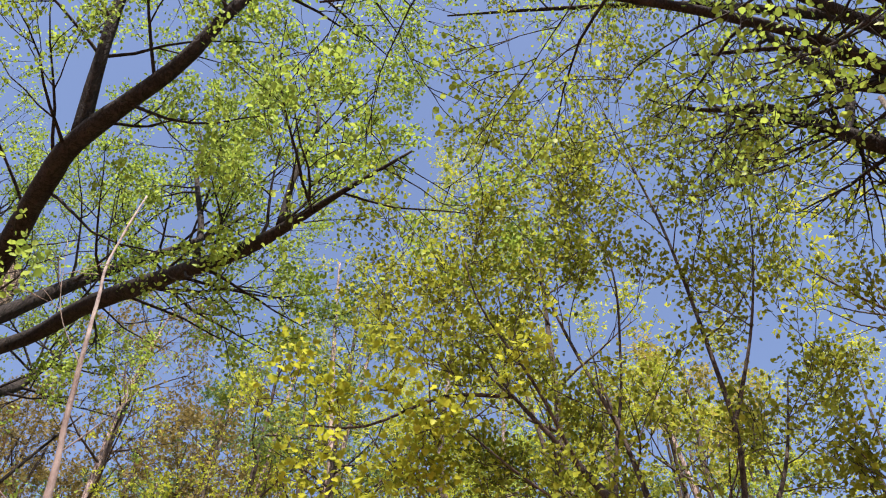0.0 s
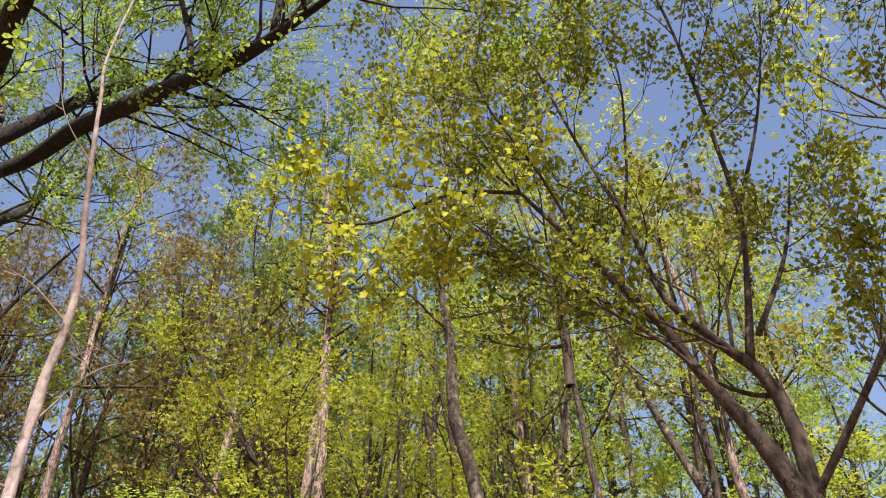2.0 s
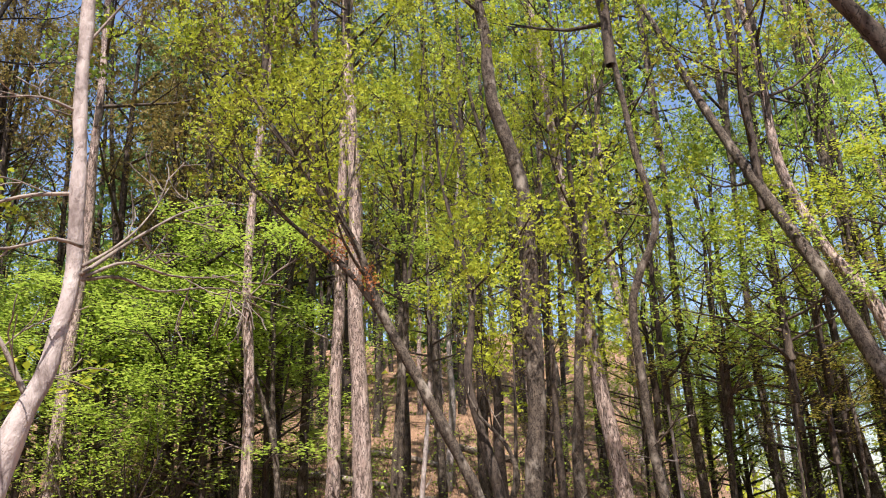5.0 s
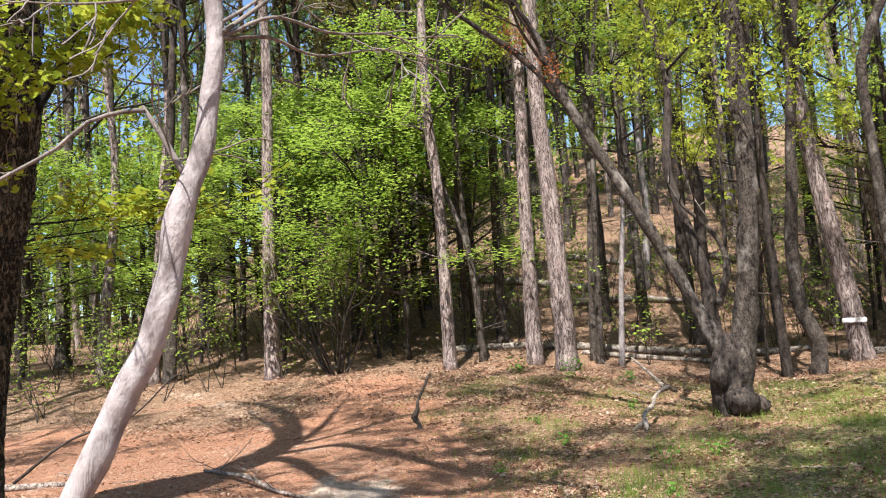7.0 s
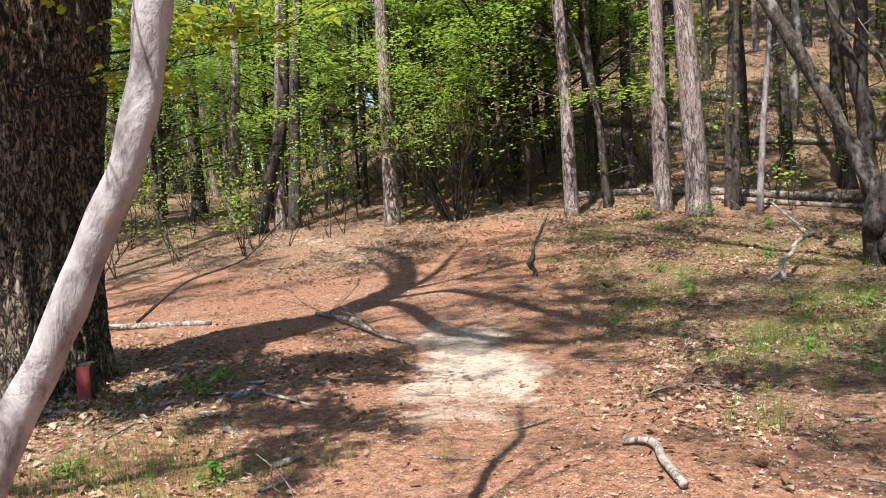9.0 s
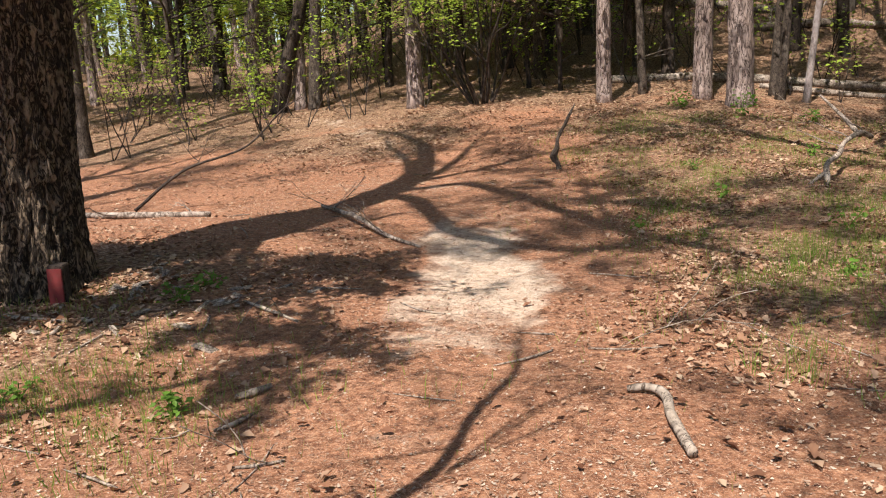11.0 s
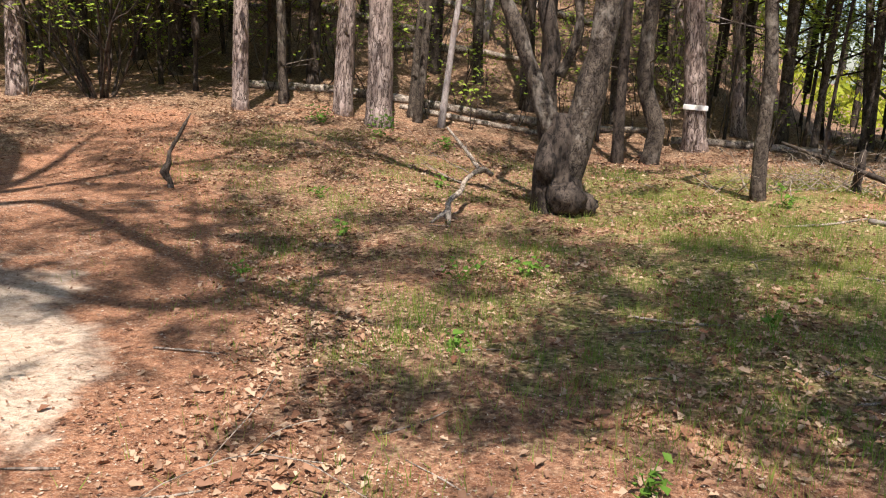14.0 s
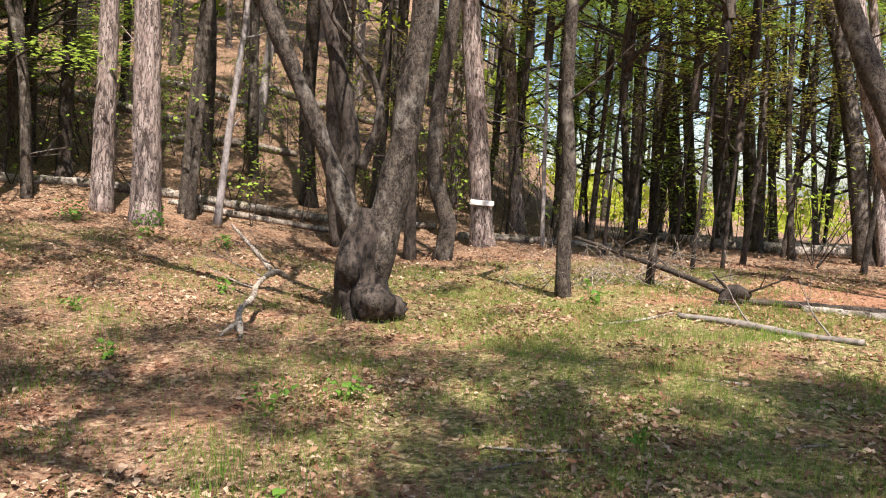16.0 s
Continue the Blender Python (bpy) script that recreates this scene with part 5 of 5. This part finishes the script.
carpet("grass", "grass", 95000, on_grass, (0.03, 0.11), grass_blade, "thin patchy grass among fallen leaves", "grass", 541, (-7, 7, 4, 18), 0.3, 0.0, True)


def tall_grass():
    rng = np.random.default_rng(606)
    spots, sizes = [], []
    for k in range(80):
        x, y, tall = -1.8 + 6 * rng.random(), 6.5 + 8 * rng.random(), 0.1 + 0.14 * rng.random()
        for q in range(34):
            px, py = x + rng.normal() * 0.06, y + rng.normal() * 0.06
            spots.append((px, py, bumps(px, py) - 0.005))
            sizes.append(tall * (0.5 + 0.7 * rng.random()))
    tagged(new("grass_tufts", leaf_mesh("grass_tufts", "needle", spots, sizes, grass_blade, 607, 0.3, 0, True)), "tufts of taller green and straw-coloured grass", "grass", kind="stuff")


tall_grass()


def weed(x, y, tall, leaves, seed):
    """A small herb: stem and broad leaves."""
    rng = np.random.default_rng(seed)
    g, buds = Geo(), []
    for k in range(4):
        grow(g, buds, (0, 0, -0.01), (rng.normal() * 0.5, rng.normal() * 0.5, 1), tall * (0.7 + 0.5 * rng.random()), 0.004, 0, rng, 0.05)
    at = root("weed", (x, y, bumps(x, y)), "small bright green broad-leaved weed on the ground", "plant", "plants on the clearing")
    part("stem", g.mesh("stem", weed_leaf), at)
    part("leaves", leaf_mesh("leaves", "blade", scatter(buds, leaves, (tall * 0.25, tall * 0.25, tall * 0.1), rng), 0.035 + tall * 0.22 * rng.random(leaves), weed_leaf, seed, 0.6), at)


for k, (x, y, t, n) in enumerate(((-3.24, 10.09, 0.12, 26), (-5.0, 6.2, 0.16, 60), (-5.15, 6.6, 0.14, 46), (-3.45, 5.0, 0.14, 50), (-4.3, 4.7, 0.1, 30), (-1.5, 10.4, 0.22, 30), (-1.0, 10.6, 0.2, 30), (-3.7, 13.0, 0.2, 30), (-2.6, 14.5, 0.22, 40), (-4.4, 17.6, 0.4, 90), (-5.6, 18.0, 0.35, 80), (-3.3, 17.6, 0.3, 60), (1.5, 14.0, 0.25, 50), (-0.1, 7.2, 0.14, 30), (-1.2, 8.8, 0.12, 30), (0.7, 9.5, 0.14, 30), (-2.9, 11.5, 0.18, 30))):
    weed(x, y, t, n, 800 + k)


# ---- fallen wood ----
def stick(name, pts, material, label, category="stick", sides=9, twigs=0, seed=1, group="", step=0.05, rough=0.2):
    """Pieces of fallen wood follow points of x, y, height above ground, radius."""
    at = (pts[0][0], pts[0][1], bumps(pts[0][0], pts[0][1]))
    g = Geo()
    ps, rs = spline([(x - at[0], y - at[1], bumps(x, y) + z - at[2], r) for x, y, z, r in pts], step)
    g.tube(ps, rs, sides, rough, 12)
    rng = np.random.default_rng(seed)
    for k in range(twigs):
        j = rng.integers(1, len(ps) - 1)
        a = rng.random() * 6.3
        grow(g, [], ps[j], (math.cos(a), math.sin(a), 0.6), 0.35 + 0.4 * rng.random(), rs[j] * 0.35, 1, rng, 0.0, 0.8, 3, 4)
    ob = new(name, g.mesh(name, material))
    ob.location = at
    return tagged(ob, label, category, group)


stick("curved_stick", [(-1.66, 6.08, 0.02, 0.014), (-1.59, 6.11, 0.03, 0.019), (-1.52, 6.1, 0.032, 0.022), (-1.46, 6.04, 0.03, 0.022), (-1.41, 5.93, 0.03, 0.022), (-1.33, 5.8, 0.03, 0.023), (-1.21, 5.63, 0.025, 0.02)], dead_wood, "curved pale barkless stick lying on the red needles", sides=14)
stick("driftwood_branch", [(-2.02, 12.3, 0.01, 0.02), (-2.06, 12.45, 0.08, 0.032), (-2.1, 12.65, 0.18, 0.028), (-2.03, 12.9, 0.26, 0.03), (-2.03, 13.2, 0.34, 0.026), (-1.93, 13.6, 0.4, 0.034), (-1.83, 13.75, 0.33, 0.03)], dead_wood, "weathered grey forked branch propped on the grass", sides=12, twigs=3, seed=4)
stick("driftwood_branch", [(-1.95, 13.7, 0.36, 0.03), (-2.2, 14.0, 0.55, 0.024), (-2.53, 14.35, 0.8, 0.014)], log_wood, "thin bare branch leaning on a weathered limb")
stick("driftwood_branch", [(-2.06, 12.5, 0.12, 0.03), (-2.16, 12.4, 0.05, 0.02), (-2.22, 12.32, 0.0, 0.016)], dead_wood, "weathered grey branch stub on the grass")
stick("broken_stump", [(-5.6, 12.95, -0.05, 0.05), (-5.6, 12.95, 0.08, 0.036), (-5.66, 12.95, 0.18, 0.05), (-5.6, 12.96, 0.3, 0.034), (-5.6, 12.98, 0.42, 0.026), (-5.52, 13.02, 0.58, 0.023), (-5.44, 13.06, 0.74, 0.018), (-5.38, 13.1, 0.86, 0.007)], dappled_grey_bark, "small dark broken snag with a thin leaning spar", "stump", seed=5, rough=0.6)
stick("broken_stump", [(2.55, 15.2, -0.05, 0.08), (2.55, 15.2, 0.2, 0.06), (2.56, 15.2, 0.42, 0.05), (2.58, 15.22, 0.55, 0.02)], dark_bark, "small dark broken stump among brushwood", "stump", seed=6, rough=0.5)
stick("gnarled_root", [(3.0, 14.05, 0.02, 0.04), (3.1, 14.1, 0.12, 0.09), (3.22, 14.12, 0.16, 0.08), (3.35, 14.1, 0.1, 0.05)], dark_bark, "dark gnarled piece of root wood on the ground", "root", twigs=2, seed=7)
stick("fallen_branch", [(3.1, 14.1, 0.12, 0.035), (2.7, 14.8, 0.25, 0.035), (2.2, 15.6, 0.42, 0.03), (1.8, 16.3, 0.55, 0.02)], dark_bark, "dark bare fallen branch with twigs", "branch", twigs=6, seed=8)
stick("fallen_log", [(2.15, 13.05, 0.03, 0.028), (2.6, 12.72, 0.035, 0.034), (3.05, 12.3, 0.035, 0.034), (3.4, 11.9, 0.03, 0.03)], twig_bark, "grey-brown weathered log lying in the grass", "log", sides=12, twigs=2, seed=9)
stick("fallen_log", [(3.3, 14.3, 0.03, 0.035), (4.1, 14.2, 0.04, 0.04), (5.2, 13.8, 0.04, 0.04), (6.4, 13.3, 0.03, 0.03)], dark_bark, "dark log half sunk in the litter", "log", sides=12, seed=10)
stick("fallen_log", [(3.9, 13.95, 0.03, 0.05), (4.6, 13.65, 0.04, 0.055), (5.4, 13.2, 0.04, 0.055)], log_wood, "pale bleached log on bare red soil", "log", sides=12, seed=11)
stick("fallen_log", [(-8.6, 21.2, 0.08, 0.09), (-6.0, 21.6, 0.1, 0.1), (-3.6, 22.0, 0.1, 0.095), (-1.2, 22.4, 0.1, 0.08), (0.2, 22.6, 0.08, 0.06)], log_wood, "long pale fallen trunk at the foot of the hill", "log", sides=14, twigs=3, seed=12, step=0.15)
stick("fallen_log", [(-5.0, 20.9, 0.05, 0.06), (-3.0, 21.2, 0.06, 0.06), (-1.2, 21.1, 0.05, 0.045)], log_wood, "pale fallen trunk beside a longer one", "log", sides=12, seed=13, step=0.15)
stick("fallen_log", [(0.6, 21.6, 0.06, 0.08), (2.0, 21.3, 0.07, 0.085), (3.6, 21.0, 0.06, 0.07)], log_wood, "pale fallen log behind the tree with the board", "log", sides=12, seed=14, step=0.15)
for k, (a, b, r) in enumerate((((6.5, 24.5), (12.5, 22.8), 0.14), ((8.0, 23.2), (11.0, 24.2), 0.11), ((9.5, 25.5), (15.0, 24.0), 0.16), ((5.0, 27.0), (9.0, 27.6), 0.12), ((-12.5, 30.0), (-6.5, 28.8), 0.15), ((-9.0, 33.0), (-5.0, 31.5), 0.13), ((-7.0, 27.0), (-3.5, 28.2), 0.12), ((-16, 27), (-11, 29), 0.13), ((-5.5, 35), (-1.5, 33), 0.14))):
    mid = ((a[0] + b[0]) / 2, (a[1] + b[1]) / 2 + 0.2)
    stick("fallen_log", [(*a, r * 0.8, r), (*mid, r, r * 0.95), (*b, r * 0.8, r * 0.7)], log_wood, "bleached fallen log on the leaf litter of the wood", "log", sides=10, twigs=2, seed=30 + k, group="logs in the wood", step=0.3)
stick("fallen_branch", [(-9.0, 7.9, 0.02, 0.035), (-8.2, 8.15, 0.03, 0.04), (-7.4, 8.4, 0.03, 0.03)], log_wood, "pale branch lying in the oak's shade", "branch", twigs=2, seed=20)
stick("fallen_branch", [(-6.95, 9.65, 0.02, 0.02), (-6.2, 9.2, 0.05, 0.025), (-5.7, 8.9, 0.08, 0.025), (-5.2, 8.7, 0.03, 0.02), (-4.65, 8.5, 0.01, 0.012)], log_wood, "crooked dark branch across the path", "branch", twigs=5, seed=21)
stick("fallen_branch", [(-8.6, 8.3, 0.05, 0.02), (-8.15, 8.7, 0.45, 0.016), (-7.75, 9.3, 0.7, 0.012), (-7.5, 9.7, 1.1, 0.008), (-7.35, 9.9, 1.25, 0.004)], dark_bark, "bare dead branch rising out of the litter", "branch", twigs=5, seed=22)
SMALL = (((-4.6, 6.43), (-3.93, 6.28), 0.013), ((-3.32, 5.26), (-3.24, 5.42), 0.02), ((-3.1, 4.95), (-3.06, 5.15), 0.011), ((-2.75, 4.75), (-2.6, 4.9), 0.008), ((-3.6, 6.9), (-3.2, 6.85), 0.007), ((-0.75, 6.9), (-0.6, 7.0), 0.012), ((-2.1, 6.6), (-1.75, 6.75), 0.006), ((-0.2, 9.6), (0.4, 9.5), 0.01), ((-5.9, 5.3), (-5.2, 5.5), 0.014), ((-6.4, 5.2), (-5.7, 5.1), 0.012), ((0.9, 8.3), (1.4, 8.6), 0.01), ((1.3, 12.9), (2.2, 13.3), 0.015))
for k, (a, b, r) in enumerate(SMALL):
    mid = ((a[0] + b[0]) / 2 + 0.02, (a[1] + b[1]) / 2 - 0.02)
    stick("twig", [(*a, r, r * 0.7), (*mid, r * 1.2, r), (*b, r, r * 0.6)], dead_wood, "short dry twig on the forest floor", "twig", 7, 1 if k % 3 == 0 else 0, 50 + k, "twigs on the ground")
rng = np.random.default_rng(909)
for k in range(60):
    x, y = -7.5 + 10 * rng.random(), 4.3 + 9 * rng.random()
    a, ln, r = rng.random() * 6.3, 0.12 + 0.4 * rng.random(), 0.003 + 0.004 * rng.random()
    stick("twig", [(x, y, r, r), (x + 0.5 * ln * math.cos(a) + 0.02, y + 0.5 * ln * math.sin(a), r * 2, r), (x + ln * math.cos(a), y + ln * math.sin(a), r, r * 0.5)], dead_wood if k % 2 else log_wood, "short dry twig on the forest floor", "twig", 6, 0, 100 + k, "twigs on the ground")


def brush_pile():
    at = (2.0, 15.4, bumps(2.0, 15.4))
    rng = np.random.default_rng(15)
    g = Geo()
    for k in range(60):
        x, y = rng.normal() * 0.7, rng.normal() * 0.35
        a = rng.random() * 6.3
        grow(g, [], (x, y, bumps(at[0] + x, at[1] + y) - at[2]), (math.cos(a), math.sin(a), 0.5), 0.4 + 0.6 * rng.random(), 0.008, 1, rng, 0.0, 0.8, 3, 4)
    ob = new("brushwood", g.mesh("brushwood", dead_wood))
    ob.location = at
    tagged(ob, "low heap of dry brown brushwood", "brushwood")


brush_pile()


# ---- trail marker and board ----
def box(name, size, material, bevel=0.006):
    bm = bmesh.new()
    bmesh.ops.create_cube(bm, size=1)
    bmesh.ops.scale(bm, vec=size, verts=bm.verts)
    bmesh.ops.bevel(bm, geom=bm.edges[:], offset=bevel, segments=2, affect="EDGES")
    me = bpy.data.meshes.new(name)
    bm.to_mesh(me)
    bm.free()
    me.materials.append(material)
    return me


post_at = (-5.68, 5.74)
post = root("marker_post", (*post_at, bumps(*post_at)), "short wooden marker post with a red painted face", "post")
part("post", box("post", (0.11, 0.11, 0.36), dark_bark), post, "dark weathered wood", pose(0, 0, 0.1, 0, 3, 38))
part("red_face", box("red_face", (0.1, 0.012, 0.26), red_paint, 0.003), post, "dull red paint", pose(0, 0, 0.13, 0, 3, 38) @ pose(0, -0.063, 0))

board = new("sign_board", box("sign_board", (0.46, 0.03, 0.1), white_paint, 0.012))
board.matrix_world = pose(0.9, 20.26, 0.98, 0, 2, 6)
tagged(board, "white painted board fixed across a pine trunk", "sign")

# bits of pale bark at the oak's foot
rng = np.random.default_rng(18)
for k in range(64):
    x, y = -5.5 + rng.normal() * 0.5, 6.1 + rng.normal() * 0.45
    if math.hypot(x + 6.2, y - 5.9) < 0.62:
        continue
    ob = new("bark_chip", box("bark_chip", (0.06 + 0.12 * rng.random(), 0.03 + 0.05 * rng.random(), 0.012), dead_wood, 0.004))
    ob.matrix_world = pose(x, y, bumps(x, y) + 0.012, 12 * rng.normal(), 12 * rng.normal(), 360 * rng.random())
    tagged(ob, "pale flake of fallen bark beside the oak", "bark", "bark flakes")
